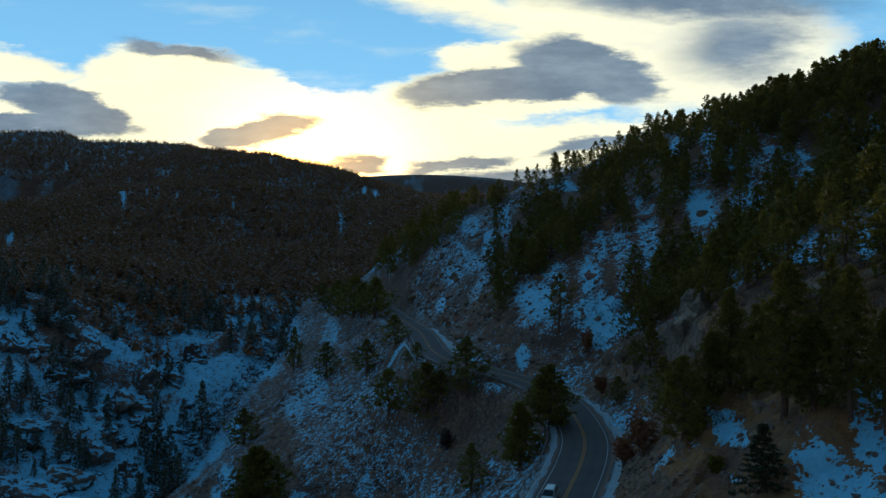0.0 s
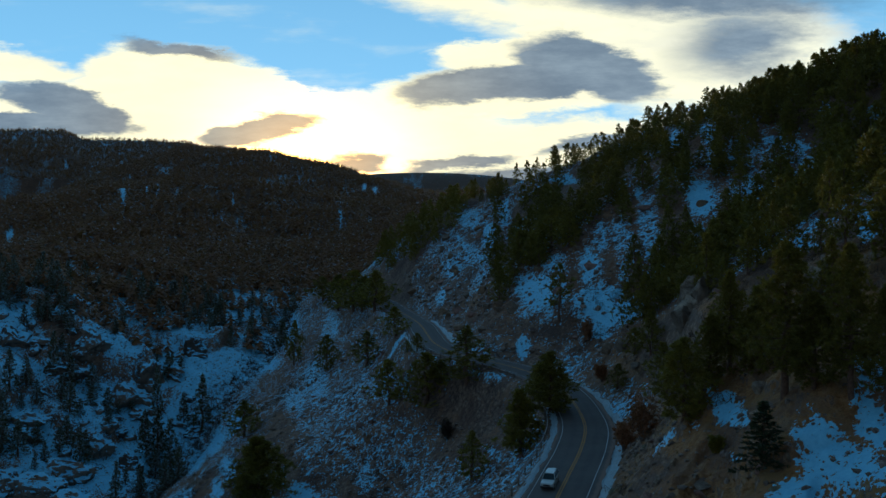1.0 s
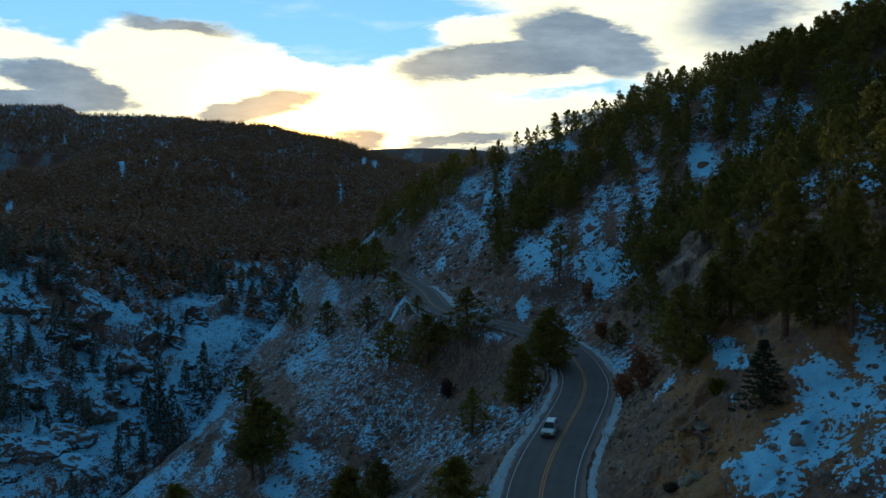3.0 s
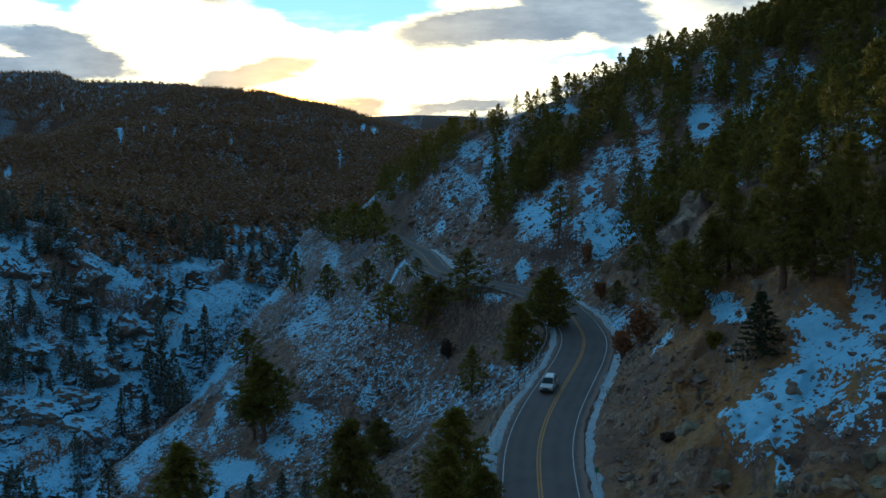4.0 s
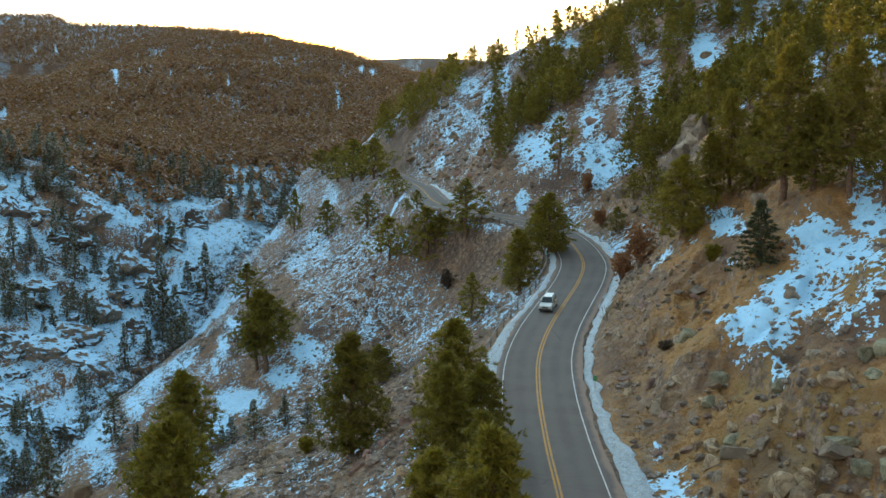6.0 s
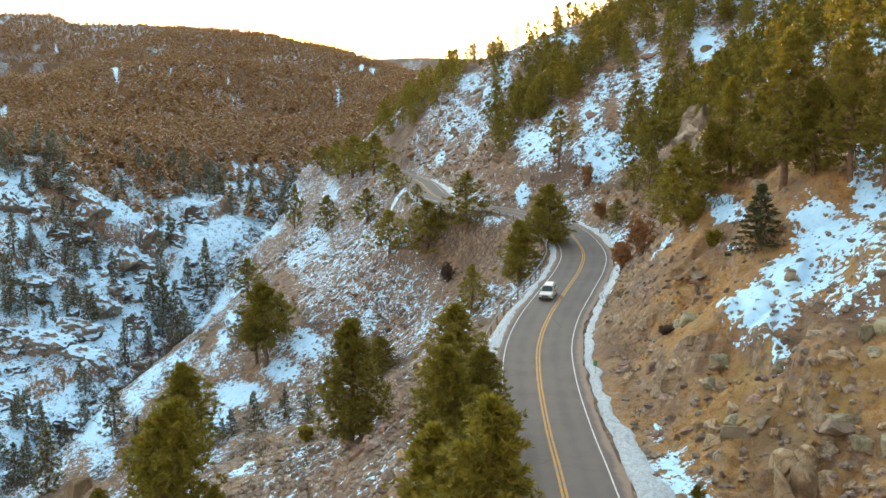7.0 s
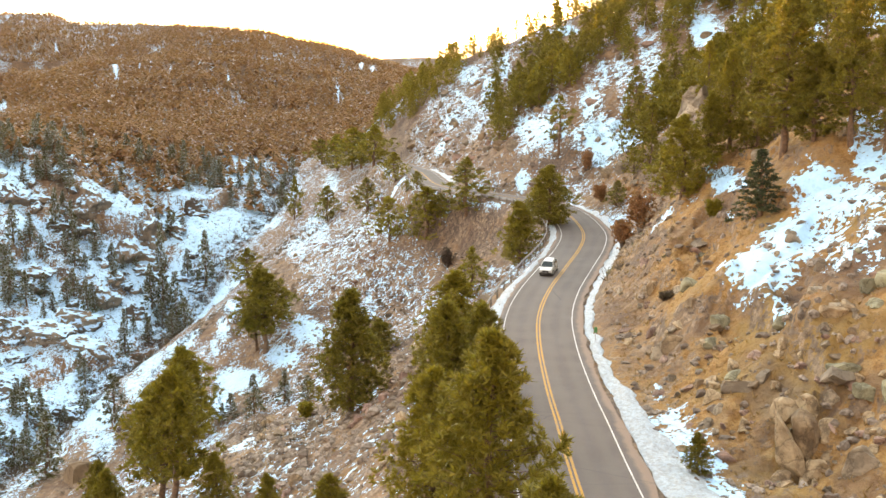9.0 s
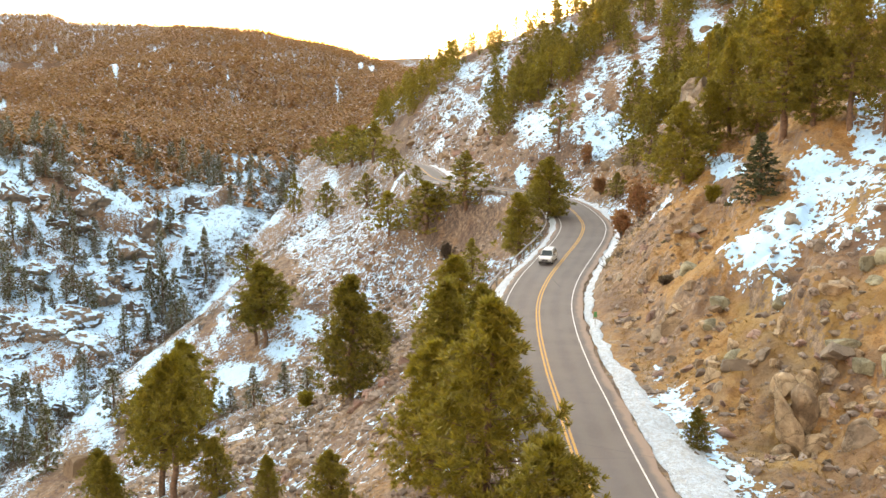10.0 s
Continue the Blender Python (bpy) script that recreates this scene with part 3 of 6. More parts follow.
SNOW_FIELD = [(39.4, 75.9, 0.8, -3.1, 1.6, 3.4, 0.95), (35.1, 74, 1.9, -5.6, 1.5, 3.5, 0.99), (31.4, 71.6, 2.3, -3.1, 1.4, 3.4, 0.99), (27.6, 70.5, 2.7, -2.1, 1.1, 3, 0.95),
              (25.9, 67.3, 1.2, -2.4, 0.1, 0.5, 0.81), (26.6, 63.8, 0.1, -1.7, 0.9, 2.3, 0.9), (31.6, 63.7, 1.1, -4.1, 1.5, 3.3, 0.54), (34.3, 65.4, 0.4, -2.4, 1.8, 3.7, 0.54),
              (26, 59, 0.4, 0, 0, 0, 0.63), (25.4, 72.6, 0.3, -2.8, 0.5, 1.5, 0.9),
              (16.9, 50.2, 1.6, 0.7, 0.9, 2.8, 0.9), (16.1, 44.6, 0.8, -0, 0.7, 2.1, 0.85), (16.9, 58.7, 0.8, -0.3, 0.7, 2.5, 0.81), (17.3, 64.4, 0.3, -0.7, 0.5, 1.8, 0.72)]
SNOW_CREEK = [(-87.2, 396.7, 4.5, 3.9, -6.2, 29.3, 0.9), (-66, 367.7, 3, -0, -5.1, 29.6, 0.77), (-71.5, 332.9, 9.3, -12.2, -2.9, 14, 0.9), (-80, 329.5, 7.7, -4.2, -1.1, 4.9, 0.9),
              (-71.4, 283.7, 3.2, -0, -4.5, 18.4, 0.9), (-76.5, 280.2, 3.6, -0, -6.6, 24.5, 0.9), (-82.3, 278, 3.5, -0, -7, 24, 0.85), (-58.1, 224.7, 3.9, -5.5, -2.7, 11, 0.85),
              (-57.6, 212.2, 2.3, -3.1, -2.7, 10.4, 0.85), (-57.3, 202.7, 1.6, -1.7, -1.3, 5.1, 0.81), (-72.9, 224.7, 5.1, -0, -5.3, 16.7, 0.81), (-80.3, 222, 3.9, -0, -7.7, 21.8, 0.81),
              (-79, 204.8, 4, -3.7, -4.3, 11.6, 0.77), (-76.5, 178, 4.6, -3, -5, 12.3, 0.72)]
SNOW_SLOPE = [(-31.6, 189.5, 5.1, -3.8, -0.8, 5.5, 1), (-36.5, 183.3, 5.3, -4.8, -1.1, 5.8, 1), (-46, 181.9, 7.3, -6.1, -1.6, 6.8, 1.05), (-48.4, 173.7, 3.4, -2.7, -2.2, 8.2, 1),
              (-26.5, 104.7, 2.5, -0, -0.8, 3.4, 0.72), (-33.3, 107, 1.4, -0, -3.4, 11.2, 0.8), (-41, 267.2, 6.4, -10.4, -3.8, 25.6, 0.6), (-45.8, 257.3, 5.6, -9.7, -3.3, 19, 0.6),
              (-9, 204, 1.5, -2.1, -0.1, 3.2, 0.85), (0.8, 191.7, 1.6, -2.1, 0, 0.9, 0.7), (9.4, 181.6, 4.3, -7.3, 0.1, 1.2, 0.65), (-13.2, 231.1, 2.8, -0, -0.2, 4, 0.95),
              (-43.6, 322.4, 4, -0, -3.9, 29.7, 0.55), (-17.4, 186.8, 2.8, -2.4, -0.4, 4.8, 0.6)]
SNOW_TALUS = [(-28.9, 228.2, 14.2, -24.9, -2.1, 17.2, 0.39), (-12.8, 196.4, 13.2, -14.2, -0.4, 7.4, 0.33), (-22.7, 200, 14, -12.7, -0.9, 9, 0.34), (-33, 208.3, 5.2, -5.2, -1.7, 11.6, 0.37),
              (-4.2, 174, 7.5, -13.4, -0.2, 8.4, 0.3), (9.3, 156.8, 1.8, -5.9, 0.1, 2.5, 0.6)]
SNOW_DALE = [(-162.7, 318.1, 5.9, 3.2, -6.6, 14.3, 0.95), (-107.9, 341.4, 6, -0.7, -7.6, 25.6, 0.9), (-99.2, 330.4, 6, 1.4, -2.7, 10, 0.9), (-97.1, 303.2, 4.6, 2.1, -2.9, 10.2, 0.95),
             (-90.9, 206.1, 10, -9.4, -9.9, 23.6, 0.95), (-94.3, 316.7, 5.9, 2.1, -2.3, 8.5, 0.9), (-96.3, 300.1, 7.5, 2.4, -0.8, 2.7, 0.95), (-103.4, 195.7, 3.1, 3.4, -5.8, 12, 0.9)]
SNOW_FAR = [(-186.8, 738.9, 1.5, -0, -8.5, 34.6, 0.95), (-90.1, 725.1, 1.9, -0, -5.7, 46.8, 1), (-278.3, 722.1, 2.2, 3.1, -32.2, 84, 0.8), (-282.2, 789.5, 3.2, -3.1, -30.1, 84.8, 0.85),
            (-314.3, 944, 2.9, -3.1, -28.1, 85.5, 0.85), (-279.6, 814.6, 1.8, -0, -29, 85.2, 0.75), (-243, 758.4, 1.5, -0, -5.9, 18.9, 0.8), (-207.7, 764.5, 1.5, -0, -6.6, 25.2, 0.85),
            (-221.9, 777.4, 1.6, -0, -4.4, 15.7, 0.75), (-641, 1411.6, 2.8, -0, -18.1, 40.9, 0.9), (-659.6, 1368.7, 2.5, 6.1, -3, 6.5, 0.8), (-268.9, 516.1, 3.1, -0, -19, 37.1, 1.1),
            (-82.1, 996.7, 3.7, 3.1, -3.5, 43.5, 0.9), (-96.5, 1009.9, 2.4, 3.1, -4.4, 46.6, 0.85)]
SNOW_ABOVE, SNOW_BELOW = SNOW_HILL + SNOW_TOP + SNOW_CREST + SNOW_SPUR + SNOW_FIELD, SNOW_CREEK + SNOW_SLOPE + SNOW_TALUS + SNOW_DALE + SNOW_FAR


def patches(x, y, rows):
    out = np.zeros_like(x)
    for cx, cy, ax, ay, bx, by, amount in rows:
        k = np.where((np.abs(x - cx) < 1.5 * (abs(ax) + abs(bx))) & (np.abs(y - cy) < 1.5 * (abs(ay) + abs(by))))[0]
        if len(k):
            turn, dx, dy = ax * by - ay * bx, x[k] - cx, y[k] - cy
            out[k] = np.maximum(out[k], amount * (1 - ease(np.hypot((dx * by - dy * bx) / turn, (dy * ax - dx * ay) / turn), 0.45, 1.5)))
    return out


def land(x, y):
    """Height, snow, stone, grass and wood of the ground at x, y."""
    x, y = np.asarray(x, float), np.asarray(y, float)
    shape = x.shape
    x, y = x.ravel(), y.ravel()
    z = base_height(x, y)
    dist, rz = beside_road(x, y)
    far = ease(y, 380, 600)
    creek = creek_line(y)
    dale = ease(creek - x, -14, 12) * (1 - far)                       # the snowy far bank of the gully
    hill = ease(dist, 6, 16)
    off = np.clip(np.minimum((np.abs(dist) - 5) / 6, 1), 0, 1)
    ledge = waves(x + 0.6 * y, 0.35 * z * 3 + 0.2 * y, 14, 40, 4)      # broken ledges
    stairs = np.floor(ledge * 9) / 9 + ease(ledge * 9 - np.floor(ledge * 9), 0.72, 1.0) / 9
    rough = (waves(x, y, 9, 3, 5, 0.55) - 0.5) * 3.2 + (waves(x, y, 2.2, 9, 3) - 0.5) * 0.9
    crag = np.abs(waves(x, y, 26, 21, 5, 0.52) - 0.5) * 2
    z = z + off * rough * (1 - far) * (0.75 + 0.25 * hill + 0.1 * dale)
    nose, face = noses(x, y)
    z = z + dale * ((0.45 - crag) * 4 + stairs * 3 - 1.5 + (0.42 - np.abs(waves(x * 0.8 + y * 0.4, y * 0.7 - x * 0.3, 12, 131, 4, 0.6) - 0.5) * 2) * 3.2 + (waves(x, y, 3.4, 137, 2) - 0.5) * 1.3 + nose)
    scarp = waves(x * 1.3 - 0.4 * y, y + 0.3 * x, 13, 47, 3)
    scarp = np.floor(scarp * 8) / 8 + ease(scarp * 8 - np.floor(scarp * 8), 0.8, 1.0) / 8
    z = z + hill * (1 - ease(y, 105, 150)) * (scarp - 0.5) * 7
    z = z + hill * ease(dist, 10, 30) * (1 - far) * (0.5 - crag) * 3.5
    lip = dist - 17.0 - 1.6 * (waves(x, y, 5, 231, 3) - 0.5)                # the turf breaks off above the bare soil
    z = z + ease(y, 50, 54) * (1 - ease(y, 66, 71)) * (0.9 * ease(lip, -0.3, 0.4) - 0.5 * ease(lip, -3.5, -0.3) * (1 - ease(lip, -0.3, 0.4)) - 0.9 * ease(lip, 0.4, 5))
    z = z + far * ((waves(x, y, 260, 60, 5) - 0.5) * 46 * np.clip((1250 - y) / 500, 0.12, 1) + np.abs(waves(x * 0.9, y * 0.5, 150, 70, 4) - 0.5) * -30 * np.clip((1200 - y) / 400, 0, 1))
    z = z - 4.5 * (1 - far) * np.exp(-((x - creek) / 8) ** 2) * ease(y, 130, 200)
    # the road's bed
    bed = 1 - ease(np.abs(dist), 4.6, np.where(dist > 0, 7.5, 6.5 + 4.5 * ease(y, 155, 175)))
    bed = np.where(y < 405, bed, 0)
    z = z * (1 - bed) + (rz - 0.22) * bed
    # cover
    n = waves(x, y, 22, 80, 4)
    snow = 0.10 + 0.08 * ease(y, 90, 170) + 0.16 * (n - 0.5)
    snow = np.where(hill > 0.5, 0.10 + 0.8 * (waves(x * 0.8, y * 0.8, 13, 84, 3) - 0.44) * ease(z, 16, 34), snow)
    snow = snow + dale * (0.66 - 0.48 * ease(waves(x, y, 17, 227, 4), 0.5, 0.72) - 0.28 * face)
    gentle = (1 - hill) * (1 - dale) * (1 - far)
    snow = snow + gentle * 0.07 * (1 - ease(y, 125, 165))
    snow = snow + gentle * (0.95 - 0.5 * ease(y, 225, 270)) * (waves(x * 1.2 + y * 0.5, y * 0.45 - x * 0.35, 10, 88, 3) - 0.47)
    snow = snow * (1 - far) + far * (0.06 + 0.30 * ease(waves(x, y * 0.35, 26, 90, 4), 0.5, 0.72) + 0.16 * ease(y, 1450, 1700) * (1 - ease(x, -500, -300)))
    snow = np.maximum(snow, np.maximum(patches(x, y, SNOW_ABOVE), patches(x, y, SNOW_BELOW)))
    snow = np.maximum(snow, 0.46 * (1 - far) * ease(x - creek, 1, 5) * (1 - ease(x - creek, 9, 20)) * ease(waves(x, y, 14, 111, 3), 0.3, 0.5))
    bank = ease(dist, 5, 7) * (1 - ease(dist, 16, 24)) * (1 - ease(y, 140, 200))
    near = 1 - ease(y, 95, 150)
    cut = ease(dist, 5.2, 6.5) * (1 - ease(dist, 12, 15)) * near
    snow = snow - 0.5 * cut * (1 - ease(patches(x, y, SNOW_ABOVE), 0.2, 0.5)) - 0.45 * near * hill * (1 - ease(patches(x, y, SNOW_ABOVE), 0.2, 0.5))
    verge = ease(dist, 5, 6) * (1 - ease(dist, 8.5, 11)) * (1 - ease(y, 54, 64))
    snow = np.maximum(snow, verge * 0.75)
    snow = snow * ease(np.abs(dist), 4.4, 6.2)
    stone = 0.35 + 0.9 * (waves(x, y, 12, 95, 4) - 0.5) + 0.35 * gentle * (0.6 + 0.4 * ease(y, 90, 150)) + 0.5 * ease(crag, 0.45, 0.8) + 0.5 * (1 - ease(np.abs(dist), 4.5, 6))
    stone = stone - 0.3 * near * hill
    stone = stone + 0.45 * hill * ease(y, 230, 280) * (1 - far)
    grass = (0.7 * bank + 0.9 * hill * near + 0.42 * near) * ease(waves(x, y, 10, 99, 3), 0.25, 0.6)
    wood = far * (0.75 + 0.25 * ease(waves(x, y, 90, 101, 4), 0.3, 0.5)) + 0.35 * hill * ease(y, 110, 180) * ease(waves(x, y, 12, 105, 3), 0.4, 0.6)
    return [np.clip(v, -500, 500).reshape(shape) for v in (z, np.clip(snow, 0, 1), np.clip(stone, 0, 1), np.clip(grass, 0, 1), np.clip(wood, 0, 1))]


def mesh_object(name, verts, faces, mat, parent=None, label="", smooth=True):
    me = bpy.data.meshes.new(name)
    me.from_pydata([tuple(v) for v in verts], [], [tuple(f) for f in faces])
    me.polygons.foreach_set("use_smooth", [smooth] * len(me.polygons))
    me.materials.append(mat)
    ob = new(name, me)
    if parent:
        ob.parent = parent
    return tagged(ob, label)


def sheet(rows, cols):
    i, j = np.meshgrid(np.arange(rows - 1), np.arange(cols - 1), indexing="ij")
    a = (i * cols + j).ravel()
    return np.column_stack([a, a + 1, a + cols + 1, a + cols])


def fast_mesh(name, verts, faces, mat, smooth=True, fields=None):
    me = bpy.data.meshes.new(name)
    verts, faces = np.asarray(verts, np.float32), np.asarray(faces, np.int32)
    me.vertices.add(len(verts))
    me.vertices.foreach_set("co", verts.ravel())
    me.loops.add(faces.size)
    me.loops.foreach_set("vertex_index", faces.ravel())
    me.polygons.add(len(faces))
    me.polygons.foreach_set("loop_start", np.arange(len(faces), dtype=np.int32) * faces.shape[1])
    me.polygons.foreach_set("use_smooth", np.full(len(faces), smooth))
    for key, values in (fields or {}).items():
        me.attributes.new(key, "FLOAT", "POINT").data.foreach_set("value", np.asarray(values, np.float32).ravel())
    me.materials.append(mat)
    me.update(calc_edges=True)
    me.validate()
    return me


def build_ground():
    """One sheet from behind the viewpoint to the horizon, finer where it is close."""
    ys = [-160.0]
    while ys[-1] < 3600:
        y = ys[-1]
        ys.append(y + (12 if y < 10 else 0.55 if y < 100 else 0.55 + (y - 100) * 0.0042 if y < 480 else 2.2 + (y - 480) * 0.022))
    ys = np.array(ys)
    us = np.concatenate([np.linspace(-3.2, -0.78, 14, endpoint=False), np.linspace(-0.78, 0.78, 580), np.linspace(0.78, 3.2, 15)[1:]])
    reach = 38 + np.clip(ys, 20, None)
    x = us[None, :] * reach[:, None]
    y = np.repeat(ys[:, None], len(us), 1)
    z, snow, stone, grass, wood = land(x, y)
    # snow slides off what is steep, and bare rock shows
    steep = np.hypot(np.gradient(z, axis=1) / np.gradient(x, axis=1), np.gradient(z, axis=0) / np.gradient(y, axis=0))
    bare = ease(steep, 0.95, 1.8) * (y < 430) * (1 - ease(snow, 0.8, 1.0))
    snow, stone = snow * (1 - 0.62 * bare), np.clip(stone + 0.6 * bare, 0, 1)
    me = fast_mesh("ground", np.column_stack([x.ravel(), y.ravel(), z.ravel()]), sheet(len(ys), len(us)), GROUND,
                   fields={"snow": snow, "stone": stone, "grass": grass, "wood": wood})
    return tagged(new("ground", me), "steep mountainside of dry grass, broken stone and patchy snow", "ground", kind="structure")


ground = build_ground()


def stand(x, y):
    return float(land(np.array([float(x)]), np.array([float(y)]))[0][0])


# ---- road ----
def along_road(offset, lo, hi, step=1):
    """Points of the road's line from y = lo to hi, moved aside by offset metres."""
    keep = (LINE[:, 1] >= lo) & (LINE[:, 1] <= hi)
    p, s = LINE[keep][::step], SIDE[keep][::step]
    return np.column_stack([p + s * offset, road_z(p[:, 1])])


def ribbon(name, lo, hi, left, right, lift, mat, parent=None, columns=2, ragged=0.0):
    offs = np.linspace(left, right, columns)
    keep = (LINE[:, 1] >= lo) & (LINE[:, 1] <= hi)
    p, s = LINE[keep], SIDE[keep]
    n = len(p)
    verts, uvs = [], []
    for i in range(n):
        for k, o in enumerate(offs):
            o2 = o + (ragged * (wave(p[i, 0] * 3 + k * 50, p[i, 1], 2.0, 7) - 0.5) if k in (0, columns - 1) else 0)
            verts.append((p[i, 0] + s[i, 0] * o2, p[i, 1] + s[i, 1] * o2, road_z(p[i, 1]) + lift - 0.012 * abs(o2)))
            uvs.append((o2, float(i)))
    faces = sheet(n, columns)
    me = fast_mesh(name, np.array(verts), faces, mat)
    uv = me.uv_layers.new(name="UVMap")
    uv.data.foreach_set("uv", np.array(uvs, np.float32)[faces.ravel()].ravel())
    ob = new(name, me)
    if parent:
        ob.parent = parent
    return ob


road = tagged(ribbon("road", -55, 396, -4.6, 4.7, 0.0, ASPHALT, None, 9, 0.5), "two-lane worn grey asphalt mountain road, clear of snow", "road", kind="structure")
for o in (-0.15, 0.15):
    tagged(ribbon("yellow_line", -55, 396, o - 0.085, o + 0.085, 0.016, YELLOW, road), "faded double yellow centre line")
for o in (-3.62, 3.62):
    tagged(ribbon("white_line", -55, 396, o - 0.055, o + 0.055, 0.05, WHITE, road), "worn white edge line")


def snow_bank(name, lo, hi, inner, outer, tall, mat, label, seed):
    """Lumpy ploughed snow along the road's edge; inner and outer are offsets by y."""
    keep = (LINE[:, 1] >= lo) & (LINE[:, 1] <= hi)
    p, s = np.repeat(LINE[keep], 2, 0), np.repeat(SIDE[keep], 2, 0)
    p[1::2] += 0.5 * TANGENT[keep]
    n, cols = len(p), 23
    a, b = np.interp(p[:, 1], *inner), np.interp(p[:, 1], *outer)
    ends = np.minimum(ease(p[:, 1], lo, lo + 4), 1 - ease(p[:, 1], hi - 4, hi))
    gaps = ease(waves(p[:, 0] * 2, p[:, 1], 7, seed, 3), 0.12, 0.34) * ends
    t = np.linspace(0, 1, cols)
    edge = (waves(p[:, 0], p[:, 1], 2.4, seed + 5, 3) - 0.5)[:, None] * 1.5
    o = a[:, None] + (b - a)[:, None] * t + edge * np.sign(b - a)[:, None] * np.linspace(0.5, 1.0, cols)
    x, y = p[:, :1] + s[:, :1] * o, p[:, 1:] + s[:, 1:] * o
    ground_z = land(x, y)[0]
    rz = road_z(p[:, 1])[:, None]
    floor = np.where(np.abs(o) < 4.9, rz - 0.06, ground_z)
    lump = np.sin(np.pi * t)[None, :] ** 0.6 * (0.2 + 1.1 * waves(x, y, 1.1, seed + 9, 4, 0.65) * waves(x, y, 3.0, seed + 13, 2)) * tall * gaps[:, None]
    lump = lump + (waves(x, y, 0.6, seed + 17, 2) - 0.5) * 0.36 * gaps[:, None] * np.sin(np.pi * t)[None, :] ** 0.4
    z = np.maximum(floor, rz - 0.5 * (np.abs(o) > 5.5)) * 0 + floor + lump - 0.10 * (1 - gaps[:, None])
    me = fast_mesh(name, np.column_stack([x.ravel(), y.ravel(), z.ravel()]), sheet(n, cols), mat)
    return tagged(new(name, me), label, "snow bank", kind="stuff")


snow_bank("snow_bank", 30, 172, ([30, 60, 80, 110, 150, 172], [5.0, 5.0, 4.9, 4.9, 4.9, 4.7]), ([30, 50, 62, 75, 100, 115, 130, 172], [8.0, 8.3, 6.8, 5.9, 5.8, 6.8, 6.2, 5.7]),
          0.42, BERM, "grey-white ploughed snow bank along the uphill road edge", 11)
snow_bank("snow_bank", 72, 150, ([72, 90, 120, 150], [-4.2, -4.4, -4.4, -4.3]), ([72, 90, 105, 120, 150], [-6.3, -6.4, -5.9, -5.6, -5.2]),
          0.22, CLEAN_SNOW, "thin white snow strip between road edge and guard rail", 31)
snow_bank("snow_bank", 212, 262, ([212, 262], [4.8, 4.8]), ([212, 225, 262], [6.6, 6.4, 5.8]), 0.45, CLEAN_SNOW, "white ploughed snow on the inside of the upper bend", 47)
snow_bank("snow_bank", 206, 240, ([206, 240], [-4.9, -4.9]), ([206, 240], [-6.6, -5.8]), 0.3, CLEAN_SNOW, "white snow along the outer edge of the upper bend", 53)


# ---- shapes ----
def part(name, bm, mat, parent, label=""):
    me = bpy.data.meshes.new(name)
    bm.to_mesh(me)
    bm.free()
    me.materials.append(mat)
    ob = new(name, me)
    ob.parent = parent
    return tagged(ob, label)


def box_bm(x0, y0, z0, x1, y1, z1, bevel=0.0):
    bm = bmesh.new()
    bmesh.ops.create_cube(bm, size=1, matrix=Matrix.Translation(((x0 + x1) / 2, (y0 + y1) / 2, (z0 + z1) / 2)) @ Matrix.Diagonal((x1 - x0, y1 - y0, z1 - z0, 1)))
    if bevel:
        bmesh.ops.bevel(bm, geom=bm.edges[:], offset=bevel, segments=2, affect="EDGES")
    return bm


def tube(verts, faces, path, radii, sides=6):
    """Adds a tapered tube along a path to lists of vertices and faces."""
    start = len(verts)
    for i, (p, r) in enumerate(zip(path, radii)):
        p = Vector(p)
        ahead = (Vector(path[min(i + 1, len(path) - 1)]) - Vector(path[max(i - 1, 0)])).normalized()
        a = ahead.orthogonal().normalized()
        b = ahead.cross(a)
        for k in range(sides):
            t = 2 * math.pi * k / sides
            verts.append(p + (a * math.cos(t) + b * math.sin(t)) * r)
    for i in range(len(path) - 1):
        for k in range(sides):
            a, b = start + i * sides + k, start + i * sides + (k + 1) % sides
            faces.append((a, b, b + sides, a + sides))


# ---- trees ----
def tuft(verts, faces, c, out, size, rng, blades, broad=1.0):
    """A spray of needles round a twig's end: narrow blades that fan out from one centre."""
    for _ in range(blades):
        d = Vector((rng.gauss(0, 1), rng.gauss(0, 1), rng.gauss(0.25, 0.8))).normalized()
        d = (d + out * 0.7).normalized()
        s = d.orthogonal().normalized()
        s.rotate(Matrix.Rotation(rng.uniform(0, 6.28), 3, d))
        length, wide = size * rng.uniform(0.6, 1.1), size * rng.uniform(0.13, 0.25) * broad
        k = len(verts)
        verts.extend([c - d * length * 0.15 - s * wide * 0.6, c + d * length * 0.45 + s * wide * 1.3, c + d * length])
        faces.append((k, k + 1, k + 2))


